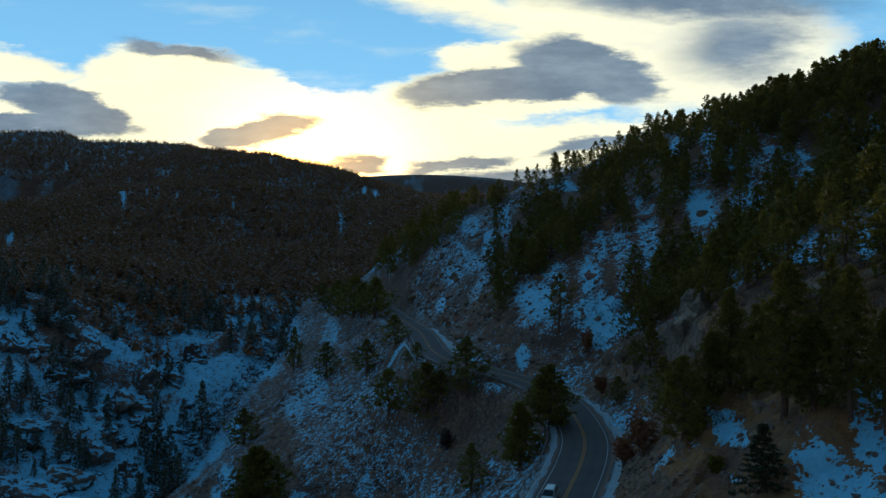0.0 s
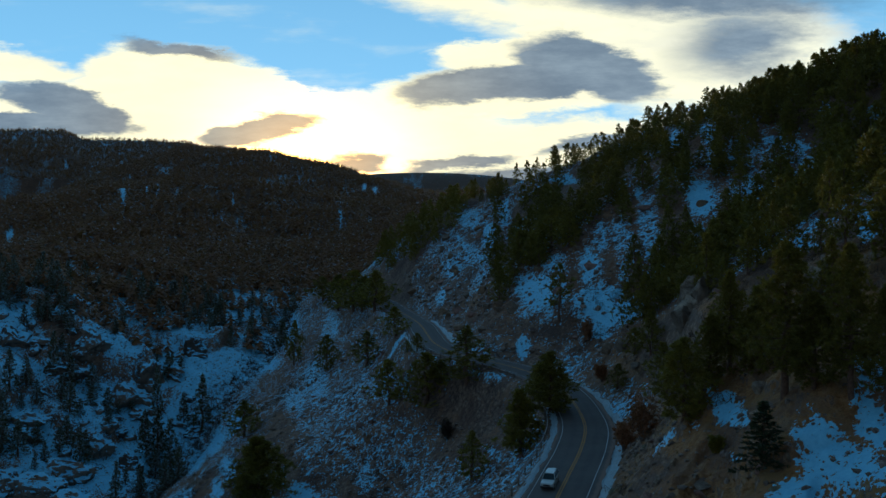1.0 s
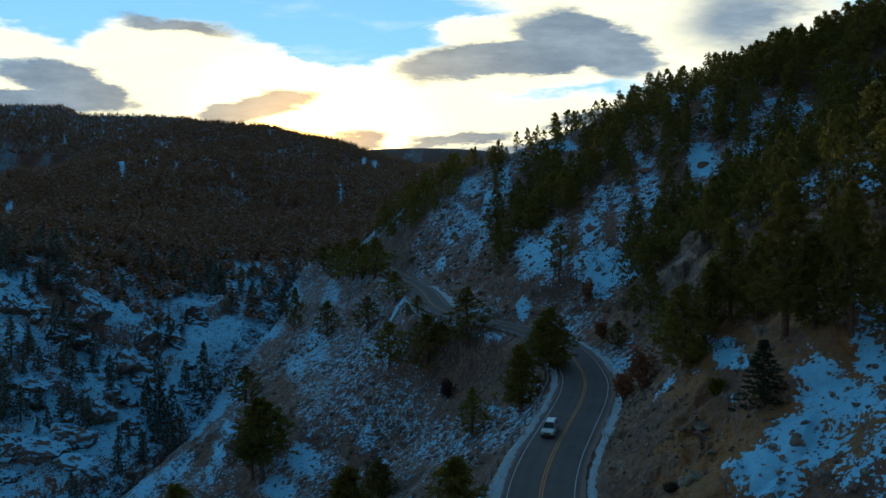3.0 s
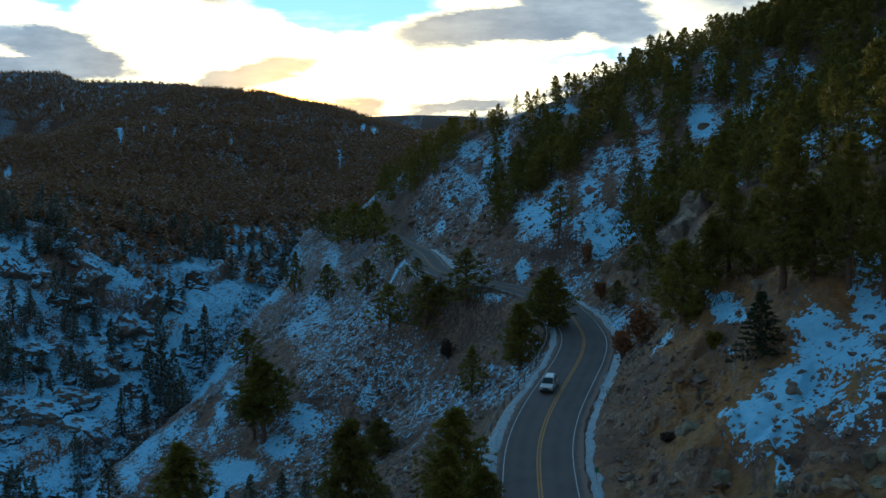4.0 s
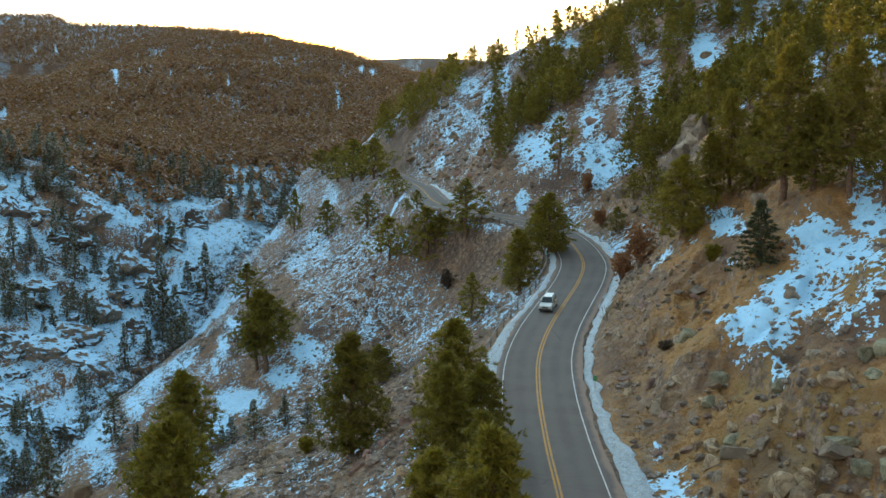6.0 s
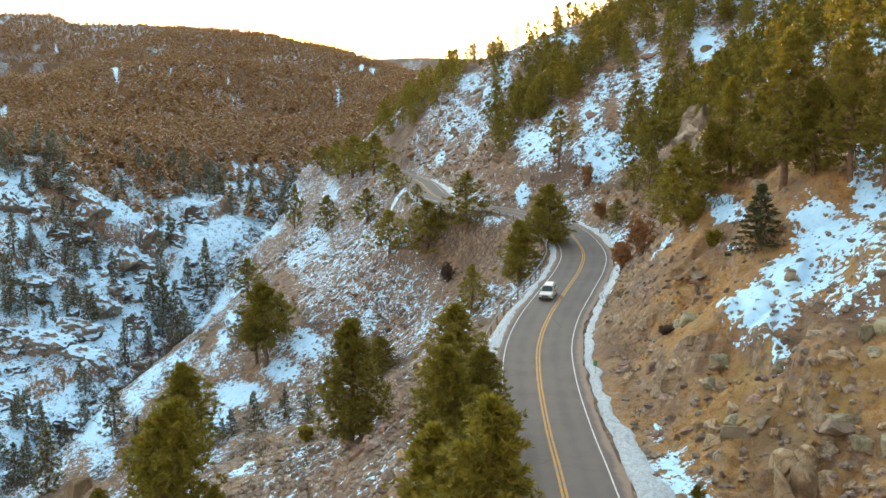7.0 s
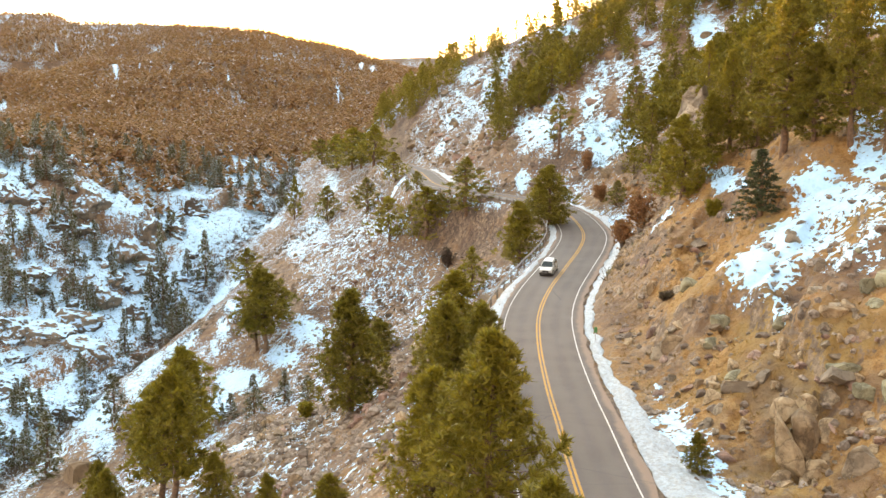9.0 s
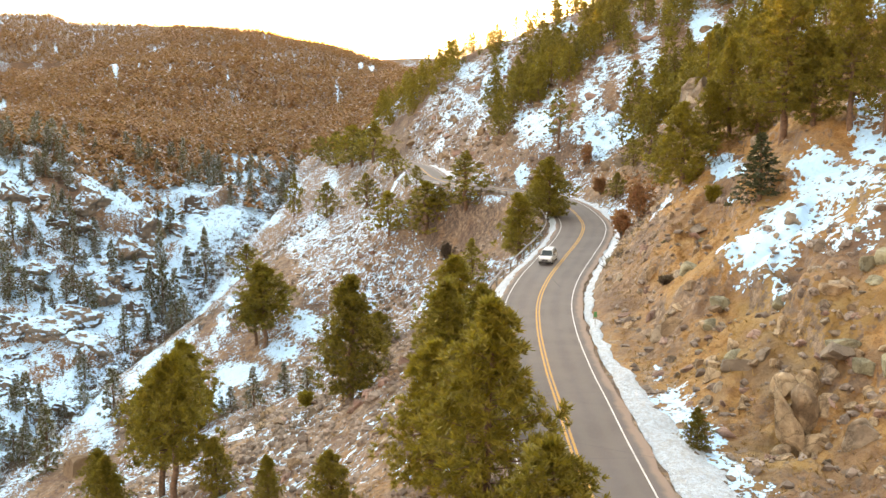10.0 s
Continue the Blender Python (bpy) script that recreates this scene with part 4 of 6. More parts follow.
def pine_tree(rng, tall, spread, limbs, tufts, blades, size, bare=0.25, lean=0.0, kind="pine", broad=1.0):
    """Meshes of a trunk with limbs and of a needle crown."""
    tv, tf, cv, cf = [], [], [], []
    sway = [Vector((lean * (k / 8) ** 1.4 * tall + rng.gauss(0, 0.012) * tall * (k > 0), rng.gauss(0, 0.012) * tall * (k > 0), tall * k / 8 - 0.4 * (k == 0))) for k in range(9)]
    base = tall * 0.021
    tube(tv, tf, sway, [base * (1.25 - 0.13 * k) if k < 8 else base * 0.12 for k in range(9)], 7)
    for i in range(limbs):
        t = bare + (1 - bare) * ((i + rng.random()) / limbs) ** 0.9
        h = t * 8
        k = min(int(h), 7)
        root = sway[k].lerp(sway[k + 1], h - k)
        up = (t - bare) / (1 - bare)
        if kind == "pine":
            shape = (0.72 + 0.9 * up if up < 0.3 else 0.99 * (1 - (up - 0.3) / 0.72) ** 0.85 + 0.04) * rng.uniform(0.6, 1.15)
        else:
            shape = (1.02 - 0.98 * up) * rng.uniform(0.8, 1.1)
        reach = spread * max(min(shape, 0.95 if broad < 1 else 1.2), 0.10)
        turn = i * 2.39996 + rng.uniform(-0.5, 0.5)
        rise = (-0.18 + 0.85 * up if kind == "pine" else -0.38 + 0.5 * up) + rng.uniform(-0.12, 0.12)
        way = Vector((math.cos(turn), math.sin(turn), rise)).normalized()
        tip = root + way * reach + Vector((0, 0, reach * (0.10 if kind == "pine" else 0.12)))
        mid = root.lerp(tip, 0.5) - Vector((0, 0, reach * 0.06))
        if broad < 1:
            tube(tv, tf, [root, mid, tip], [base * 0.32 * (1.1 - up), base * 0.2 * (1.1 - up), base * 0.05], 3)
        elif i % 2:
            tube(tv, tf, [root, tip], [base * 0.3 * (1.1 - up), base * 0.06], 3)
        count = max(2, int(tufts * (0.35 + reach / spread)))
        for j in range(count):
            f = rng.uniform(0.30 if kind == "pine" else 0.12, 1.02) ** 0.8
            p = root.lerp(mid, f * 2) if f < 0.5 else mid.lerp(tip, f * 2 - 1)
            fan = reach * 0.26 * (1.15 - abs(f - 0.6)) if kind == "pine" else reach * 0.17 * (1.2 - f)
            p = p + Vector((max(-1.5, min(1.5, rng.gauss(0, 1))) * fan, max(-1.5, min(1.5, rng.gauss(0, 1))) * fan, max(-1, min(1.2, rng.gauss(0.15, 0.6))) * fan * (0.8 if kind == "pine" else 0.35)))
            tuft(cv, cf, p, (way + Vector((0, 0, 0.35))).normalized(), size * rng.uniform(0.75, 1.2), rng, blades, broad)
    for j in range(4):
        tuft(cv, cf, sway[8] - Vector((0, 0, j * 0.3 * size)), Vector((0, 0, 1)), size, rng, blades)
    return tv, tf, cv, cf


def tree_thing(name, made, needle, label, group, bark=BARK):
    tv, tf, cv, cf = made
    root = tagged(new(name), label, "tree", group)
    mesh_object("trunk", tv, tf, bark, root)
    mesh_object("crown", cv, cf, needle, root, smooth=False)
    return root


rng = random.Random(5)
PINES_NEAR = [pine_tree(rng, 10, 3.1, 84, 12, 21, 0.52, 0.05, 0, "pine", 0.45), pine_tree(rng, 10, 2.8, 88, 12, 21, 0.50, 0.08, 0.02, "pine", 0.45), pine_tree(rng, 10, 3.4, 80, 13, 21, 0.54, 0.10, -0.02, "pine", 0.45)]
PINES_BIG = [pine_tree(rng, 10, 2.5, 96, 13, 20, 0.36, 0.16, 0.01, "pine", 0.45), pine_tree(rng, 10, 2.3, 92, 13, 20, 0.36, 0.20, -0.01, "pine", 0.45)]
PINES_MID = [pine_tree(rng, 10, 3.3, 50, 7, 6, 0.76, 0.06), pine_tree(rng, 10, 2.9, 50, 7, 6, 0.72, 0.10, 0.03), pine_tree(rng, 10, 3.6, 46, 7, 6, 0.80, 0.14, -0.03),
             pine_tree(rng, 10, 2.5, 50, 6, 6, 0.68, 0.05)]
PINES_FAR = [pine_tree(rng, 10, 2.9, 34, 5, 5, 1.0, 0.06), pine_tree(rng, 10, 2.4, 34, 5, 5, 0.95, 0.05), pine_tree(rng, 10, 3.2, 32, 5, 5, 1.05, 0.12)]
FIRS = [pine_tree(rng, 10, 2.9, 56, 5, 6, 0.78, 0.03, 0, "fir"), pine_tree(rng, 10, 2.4, 58, 5, 6, 0.72, 0.03, 0.01, "fir"), pine_tree(rng, 10, 3.2, 52, 5, 6, 0.82, 0.05, 0, "fir")]
SPRUCE = pine_tree(rng, 10, 3.0, 90, 7, 9, 0.5, 0.03, 0, "fir")
OPEN = [pine_tree(rng, 10, 2.9, 62, 13, 15, 0.52, 0.34, 0.02, "pine", 0.62), pine_tree(rng, 10, 2.7, 66, 13, 15, 0.50, 0.30, -0.02, "pine", 0.62)]
BENT = pine_tree(rng, 10, 2.9, 20, 7, 7, 0.7, 0.28, -0.06)

LABELS = {"pine": "olive-green ponderosa pine with a reddish trunk on the slope", "fir": "dark narrow fir dusted with snow on the snowy bank",
          "road": "tall olive-green ponderosa pine below the road edge", "ridge": "dark pine standing on the skyline of the hill"}
MASTERS = {}


def plant(sort, index, x, y, tall, turn, wide=1.0, label="", group="", sink=0.15):
    """Stands one tree on the ground; trees of one sort share their meshes."""
    key = (sort, index, label, group)
    m = pose(x, y, stand(x, y) - sink, 0, 0, turn)
    size = tall / 10
    if key not in MASTERS:
        made = {"near": PINES_NEAR, "big": PINES_BIG, "mid": PINES_MID, "far": PINES_FAR, "fir": FIRS, "spruce": [SPRUCE], "open": OPEN, "bent": [BENT]}[sort][index]
        mesh_key = (sort, index)
        if mesh_key in MASTERS:
            root = copy_thing(MASTERS[mesh_key], m)
            tagged(root, label, "tree", group)
        else:
            root = tree_thing("fir_tree" if sort in ("fir", "spruce") else "pine_tree", made, {"fir": FIR, "spruce": BLUE_FIR}.get(sort, PINE), label, group)
            MASTERS[mesh_key] = root
        MASTERS[key] = root
    else:
        root = copy_thing(MASTERS[key], m)
    root.matrix_basis = m @ Matrix.Diagonal((size * wide, size * wide, size, 1))
    return root


# x, y, height, breadth of the trees that stand out
FIR_PLACES = [(-87.5, 302.5, 19.3, 0.84), (-97.1, 283.0, 19.8, 0.92), (-92.8, 282.8, 16.9, 0.83), (-101.4, 283.4, 14.9, 0.95), (-99.5, 253.3, 14.4, 0.80), (-76.9, 187.4, 11.6, 1.15), (-82.5, 165.6, 13.8, 1.10),
              (-133.1, 296.4, 15.3, 0.80), (-117.0, 267.8, 12.2, 0.79), (-94.2, 302.0, 10.9, 0.95), (-66.7, 174.2, 7.0, 1.25), (-139.2, 297.0, 15.2, 0.71), (-146.5, 280.9, 13.5, 0.99), (-143.5, 286.6, 9.9, 1.22),
              (-123.8, 268.9, 8.5, 1.15), (-138.8, 262.1, 10.1, 1.38), (-101.2, 201.4, 10.2, 1.14), (-35.0, 147.8, 7.4, 1.06), (-41.9, 157.8, 5.4, 1.27), (-29.4, 148.8, 5.9, 1.50), (-22.8, 134.6, 4.4, 1.50),
              (-104.2, 303.1, 16.8, 0.60), (-44.7, 161.7, 4.1, 1.14)]
SLOPE_TREES = [(-54.1, 301.8, 15.4, 0.61), (-37.7, 270.3, 11.1, 1.04), (-22.5, 245.6, 10.1, 1.50), (-13.2, 203.4, 10.8, 1.11), (-13.8, 241.2, 8.3, 1.50), (-3.9, 194.5, 11.8, 1.40),
               (5.3, 186.2, 12.4, 1.41), (-35.4, 328.1, 15.9, 1.27), (-24.6, 297.4, 14.2, 1.38), (-43.4, 344.2, 14.4, 1.13), (-9.3, 213.5, 3.2, 1.50), (-54.6, 377.0, 10.6, 1.34), (-59.1, 248.3, 10.4, 1.50),
               (-6.5, 208.0, 4.7, 1.26), (5.3, 150.0, 8.7, 1.13), (-30.9, 316.9, 12.8, 1.40), (-0.5, 192.9, 5.7, 1.50)]
LOW_PINES = [(-10.4, 89.1, 13.7, 1.11), (-11.8, 149.2, 6.9, 1.50), (-51.7, 159.9, 18.4, 1.33)]
BEND_TREES = [(18.7, 145.5, 10.3, 1.50), (13.2, 141.1, 10.7, 1.25), (18.1, 154.7, 6.4, 1.50)]
HILL_TREES = [(28.8, 99.9, 9.6, 1.27), (32.0, 152.3, 4.5, 1.50), (36.5, 158.6, 5.0, 1.50), (35.1, 85.9, 15.8, 1.04), (35.6, 103.6, 12.0, 0.99), (39.0, 79.6, 14.5, 0.83), (40.9, 76.8, 11.3, 0.91),
              (36.7, 82.5, 9.4, 1.13), (37.5, 99.4, 9.9, 1.05), (34.7, 130.0, 8.0, 1.19), (32.7, 101.9, 7.9, 0.96), (37.4, 150.3, 8.1, 1.08)]
ROAD_TREES = [(1.2, 82.0, 8.6, 1.35), (0.2, 60.0, 9.8, 1.05), (2.9, 63.0, 8.0, 1.1), (2.4, 40.0, 11.4, 1.0), (-0.8, 47.0, 9.2, 1.1), (4.3, 31.0, 7.6, 1.15), (2.6, 52.0, 8.2, 1.1), (0.4, 71.0, 8.8, 1.1),
              (-40.5, 93.0, 7.1, 1.1), (-22.7, 78.5, 6.1, 1.0), (-14.4, 64.5, 4.6, 1.0), (-7.4, 51.0, 4.8, 1.1), (-36.0, 84.0, 8.0, 1.0)]
for i, (x, y, h, w) in enumerate(FIR_PLACES):
    plant("fir", i % 3, x, y, h, i * 77, w, LABELS["fir"], "firs on the snowy bank")
for i, (x, y, h, w) in enumerate(SLOPE_TREES):
    plant("mid", (i * 3 + 1) % 4, x, y, h, i * 131, w * 1.22, LABELS["pine"], "pines on the lower slope")
for i, (x, y, h, w) in enumerate(LOW_PINES):
    plant("near", (i + 1) % 3, x, y, h, i * 77, w, LABELS["pine"], "pines on the lower slope")
for i, (x, y, h, w) in enumerate(BEND_TREES + ROAD_TREES):
    plant("near", i % 3, x, y, h, i * 97, w, LABELS["road"], "pines below the road")
for i, (x, y, h, w) in enumerate([(-27.4, 80.3, 15.6, 1.0), (-31.5, 88.0, 14.5, 1.05), (-41.7, 189.6, 19.1, 1.3), (-44.3, 192.3, 14.4, 1.2)]):
    plant("open", i % 2, x, y, h, i * 83, w, "tall ponderosa pine with a bare reddish lower trunk", "pines on the lower slope")
for i, (x, y, h, w) in enumerate(HILL_TREES):
    plant("big" if h > 11 and y < 112 else "near" if y < 112 else "mid", i % 2, x, y, h, i * 61, w, LABELS["pine"], "pines on the hill")
plant("spruce", 0, 30.6, 79.4, 6.4, 20, 1.6, "blue-green bushy spruce beside the snow field", "firs on the hill")
plant("bent", 0, 27.1, 194.4, 13.0, 90, 1.0, "thin leaning pine with sparse branches before a snow field", "pines on the hill")
plant("near", 1, 15.9, 49.5, 2.8, 20, 1.2, "small young pine at the foot of the bank", "pines on the hill")


def scatter(count, x_range, y_range, keep, seed, gap=2.5):
    """Random places that pass keep(x, y) and don't crowd each other."""
    r = random.Random(seed)
    out = []
    for _ in range(count * 40):
        x, y = r.uniform(*x_range), r.uniform(*y_range)
        if r.random() < keep(x, y) and all((x - a) ** 2 + (y - b) ** 2 > gap * gap for a, b in out[-400:]):
            out.append((x, y))
            if len(out) == count:
                break
    return out


def on_hill(x, y):
    d = x - float(road_x(min(max(y, -50), 398)))
    if d < 16 or x > 0.62 * y + 12:
        return 0
    s = max(float(patches(np.array([float(x)]), np.array([float(y)]), SNOW_ABOVE)[0]), 0)
    if ((x - 30) / 12) ** 2 + ((y - 199) / 20) ** 2 < 1 or ((x - 39) / 7) ** 2 + ((y - 126) / 13) ** 2 < 1:
        return 0
    if y < 118 and d < 34:
        return 0
    if y > 285 and d < 40 or 255 < y <= 285 and d < 26:
        return 0
    return (0.95 if y > 130 else 0.7) * (1 - min(1, s * 1.9)) * (0.3 + 0.7 * float(wave(x, y, 14, 301) > 0.3))


for i, (x, y) in enumerate(scatter(210, (14, 150), (100, 250), on_hill, 21, 2.5)):
    plant("mid", i % 4, x, y, random.Random(i).uniform(5.5, 10.5), i * 53, random.Random(i + 900).uniform(0.85, 1.15), LABELS["pine"], "pines on the hill")


def stand_of_pines(name, places, tall, label, seed):
    """A far stand of pines joined into one mesh."""
    r = random.Random(seed)
    z = land(np.array([p[0] for p in places]), np.array([p[1] for p in places]))[0]
    verts, faces, base = [], [], 0
    shapes = [(np.array([tuple(v) for v in cv]), np.array(cf)) for tv, tf, cv, cf in PINES_FAR]
    for k, (x, y) in enumerate(places):
        v, f = shapes[k % 3]
        size, turn = r.uniform(*tall) / 10, r.uniform(0, 6.28)
        c, s = math.cos(turn) * size, math.sin(turn) * size
        verts.append(np.column_stack([x + v[:, 0] * c - v[:, 1] * s, y + v[:, 0] * s + v[:, 1] * c, z[k] - 0.2 + v[:, 2] * size]))
        faces.append(f + base)
        base += len(v)
    me = fast_mesh(name, np.vstack(verts), np.vstack(faces), PINE, smooth=False)
    return tagged(new(name, me), label, "trees", kind="stuff")


def on_crest(x, y):
    d = x - float(road_x(min(y, 398)))
    return 1.0 if d > 38 and x < 0.6 * y else 0.0


stand_of_pines("pine_stand", scatter(200, (14, 150), (130, 250), on_hill, 27, 1.9), (6, 11), "dark crowded pines between the snow fields of the hill", 3)
stand_of_pines("pine_stand", scatter(330, (14, 205), (246, 338), on_hill, 22, 2.6), (5.5, 10), "dark pines covering the upper hillside above snow patches", 2)
for i, (x, y) in enumerate(scatter(46, (0, 190), (338, 372), on_crest, 33, 3.4)):
    plant("mid", (0, 1, 3)[i % 3], x, y, random.Random(i).uniform(5, 9.5), i * 53, 0.8, LABELS["ridge"], "pines on the skyline")
stand_of_pines("pine_stand", scatter(60, (-34, 12), (330, 392), lambda x, y: 1.0 if x > float(road_x(y)) + 9 else 0, 35, 2.4), (6, 10), "dark pines on the back of the rocky spur", 4)


# groves on the snowy bank: x, y, reach
GROVES = [(-136, 268, 11), (-106, 326, 8), (-94, 268, 8), (-150, 318, 10), (-122, 300, 7), (-104, 186, 9), (-172, 330, 12)]


def in_dale(x, y):
    creek = float(creek_line(y))
    if x > creek + 6 or x < -0.6 * y - 15:
        return 0
    grove = max(math.exp(-((x - a) / r) ** 2 - ((y - b) / r) ** 2) for a, b, r in GROVES)
    return 0.05 + 0.95 * grove + (0.12 if y > 345 else 0)


for i, (x, y) in enumerate(scatter(170, (-240, -50), (130, 395), in_dale, 37, 2.4)):
    plant("fir", i % 3, x, y, random.Random(i).uniform(4.5, 11) if y < 330 else random.Random(i).uniform(7, 13), i * 53, 1.15, LABELS["fir"], "firs on the snowy bank")


def far_woods(count):
    """The wooded mountainside beyond: thousands of small rough conifers in one mesh."""
    r = np.random.RandomState(8)
    y = 325 + 1680 * r.rand(count * 3) ** 1.4
    x = (r.rand(count * 3) * 1.5 - 0.72) * (y + 60)
    thick = waves(x, y, 70, 501, 4)
    keep = (thick > 0.08 + 0.12 * r.rand(len(x))) & ((x < 25 + 0.05 * y) | (y > 600)) & (x < 0.35 * y)
    keep &= (y > 405) | ((x < -78) & (y > 312 + 85 * waves(x, y, 34, 505, 3) + 0.12 * (x + 160)))
    keep |= (x < creek_line(y) - 4) & (x > -0.62 * y) & (y > 296) & (y < 410) & (r.rand(len(x)) < ease(y, 300, 390) * 0.42)
    keep &= ~((y < 430) & (x > -110) & (x < -60) & (r.rand(len(x)) < 0.8))
    keep &= patches(x, y, SNOW_FAR) < 0.6
    x, y = x[keep][:count], y[keep][:count]
    z = land(x, y)[0]
    n = len(x)
    tall = 5 + 4.5 * r.rand(n)
    wide = tall * (0.25 + 0.12 * r.rand(n))
    verts = []
    for k in range(16):
        h = (k + r.rand(n)) / 16                       # height of this spray on its tree
        a = k * 2.4 + r.rand(n) * 1.2
        out = np.column_stack([np.cos(a), np.sin(a), -0.75 + 0.35 * h])
        side = np.column_stack([-np.sin(a), np.cos(a), (r.rand(n) - 0.5)])
        reach = (wide * (1.12 - h) * (0.7 + 0.6 * r.rand(n)))[:, None] + 0.25
        root = np.column_stack([x, y, z + tall * (0.26 + 0.76 * h)])
        broad = reach * (0.42 + 0.3 * r.rand(n))[:, None]
        drop = np.array([0, 0, 1.0]) * reach * (0.45 * (r.rand(n) - 0.3))[:, None]
        verts.append(np.stack([root, root + out * reach * 0.8 + side * broad - drop, root + out * reach * 0.75 - side * broad - drop], 1))
    verts = np.concatenate(verts, 0).reshape(-1, 3)
    faces = np.arange(len(verts)).reshape(-1, 3)
    me = fast_mesh("far_woods", verts, faces, WOODS, smooth=False)
    return tagged(new("far_woods", me), "dense dark conifer forest over the mountainside beyond the valley", "forest", kind="stuff")


far_woods(46000)


# ---- rocks ----
def rock_mesh(name, rng, mat, squash, cuts=13, grain=0.06, fine=3):
    """A broken boulder: a ball cut flat on many sides, then roughened."""
    bm = bmesh.new()
    bmesh.ops.create_icosphere(bm, subdivisions=fine, radius=1.0)
    planes = []
    for _ in range(cuts):
        n = Vector((rng.gauss(0, 1), rng.gauss(0, 1), rng.gauss(0, 0.7))).normalized()
        planes.append((n, rng.uniform(0.45, 0.8)))
    shift = Vector((rng.uniform(-50, 50), rng.uniform(-50, 50), 0))
    for v in bm.verts:
        for n, d in planes:
            over = v.co.dot(n) - d
            if over > 0:
                v.co -= n * over * 0.97
        v.co += v.normal * (noise.fractal(v.co * 2.2 + shift, 0.8, 2.0, 4) * grain)
        v.co.x *= squash[0]
        v.co.y *= squash[1]
        v.co.z *= squash[2]
    me = bpy.data.meshes.new(name)
    bm.to_mesh(me)
    bm.free()
    me.materials.append(mat)
    return me


rng = random.Random(77)
SQUASH = [(1, 0.8, 0.7), (1.1, 0.8, 0.9), (1.2, 0.9, 0.55), (0.9, 0.8, 1.05), (1.3, 0.8, 0.6)]
ROCKS = {key: [rock_mesh("boulder", rng, mat, q) for q in SQUASH] for key, mat in
         (("tan", ROCK), ("grey", ROCK_GREY), ("red", ROCK_RED), ("lichen", ROCK_LICHEN))}
LEDGES, CRAGS = [[rock_mesh("ledge", rng, ROCK_SNOWY, q, 12, 0.22, fine) for q in ((1.4, 0.9, 0.8), (1.2, 0.9, 0.95), (1.6, 0.9, 0.7), (1.0, 0.9, 1.2), (1.3, 1.0, 0.9))] for fine in (3, 4)]
ROCK_LABEL = {"lichen": "greenish lichen-covered granite boulder on the grassy bank", "tan": "tan broken granite boulder half sunk in the slope", "grey": "grey lichen-stained boulder on dry grass", "red": "reddish angular rock on the cut bank"}


def put_rock(mesh, x, y, size, turn, lean=0.0, label="", group="", name="boulder", lift=0.0, category="rock"):
    ob = new(name, mesh)
    ob.matrix_basis = pose(x, y, stand(x, y) + lift * size, lean, lean * 0.4, turn) @ Matrix.Diagonal((size, size, size, 1))
    return tagged(ob, label, category, group)


# x, y, size, kind, shape of the boulders on the uphill bank
BANK = [(24.3, 45.4, 1.5, "grey", 3), (19.6, 75.8, 1.0, "red", 1), (19.0, 70.6, 1.3, "grey", 3), (23.3, 79.0, 1.2, "grey", 1), (21.8, 66.5, 1.0, "tan", 2), (22.6, 65.2, 0.8, "grey", 0),
        (26.0, 52.0, 1.5, "grey", 2), (28.0, 57.0, 1.2, "grey", 0), (29.0, 62.0, 1.3, "grey", 4), (24.8, 58.5, 0.9, "tan", 0), (20.5, 60.0, 0.9, "tan", 2), (19.3, 62.5, 0.7, "red", 0),
        (20.8, 71.5, 0.8, "tan", 4), (18.3, 80.5, 0.8, "red", 2), (21.5, 84.5, 1.0, "tan", 1), (26.8, 86.0, 1.1, "grey", 2), (33.0, 86.5, 1.0, "tan", 4), (35.5, 93.0, 1.4, "grey", 1), (30.5, 66.0, 0.8, "grey", 3),
        (30.4, 57.8, 1.2, "lichen", 0), (31.6, 57.5, 1.4, "lichen", 1), (26.1, 52.4, 1.1, "lichen", 4), (26.6, 50.4, 1.0, "lichen", 1), (27.4, 49.0, 0.9, "lichen", 3), (19.9, 69.7, 1.3, "tan", 1),
        (22.9, 91.5, 1.4, "red", 0), (23.7, 77.6, 1.3, "lichen", 3), (27.4, 56.5, 1.2, "tan", 2), (23.3, 68.3, 1.2, "lichen", 1), (21.3, 58.3, 1.5, "grey", 4), (19.9, 58.7, 1.1, "tan", 4)]
for i, (x, y, s, kind, k) in enumerate(BANK):
    put_rock(ROCKS[kind][k], x, y, s, i * 67, 12 * math.sin(i * 3.1), ROCK_LABEL[kind], "boulders on the bank", lift=-0.08)

# stones gathered in heaps on the bank: x, y, reach, count
HEAPS = [(22.4, 65.3, 1.6, 14), (24.6, 52.5, 2.2, 9), (27.6, 53.0, 1.6, 8), (19.4, 71.5, 1.8, 8), (18.6, 77.0, 1.6, 5), (25.2, 46.8, 1.8, 7), (24.0, 49.6, 2.0, 16), (21.0, 46.8, 1.6, 10), (26.5, 55.5, 2.6, 12), (20.6, 54.5, 1.8, 8), (23.0, 56.5, 2.0, 7), (21.8, 82.0, 2.2, 5)]
rng = random.Random(88)
for cx, cy, reach, count in HEAPS:
    for i in range(count):
        kind = rng.choice(("tan", "tan", "grey", "red"))
        put_rock(ROCKS[kind][i % 5], cx + rng.gauss(0, reach * 0.6), cy + rng.gauss(0, reach * 0.6), rng.uniform(0.2, 0.6), rng.uniform(0, 360), rng.uniform(-20, 20), ROCK_LABEL[kind], "boulders on the bank", lift=0.05)

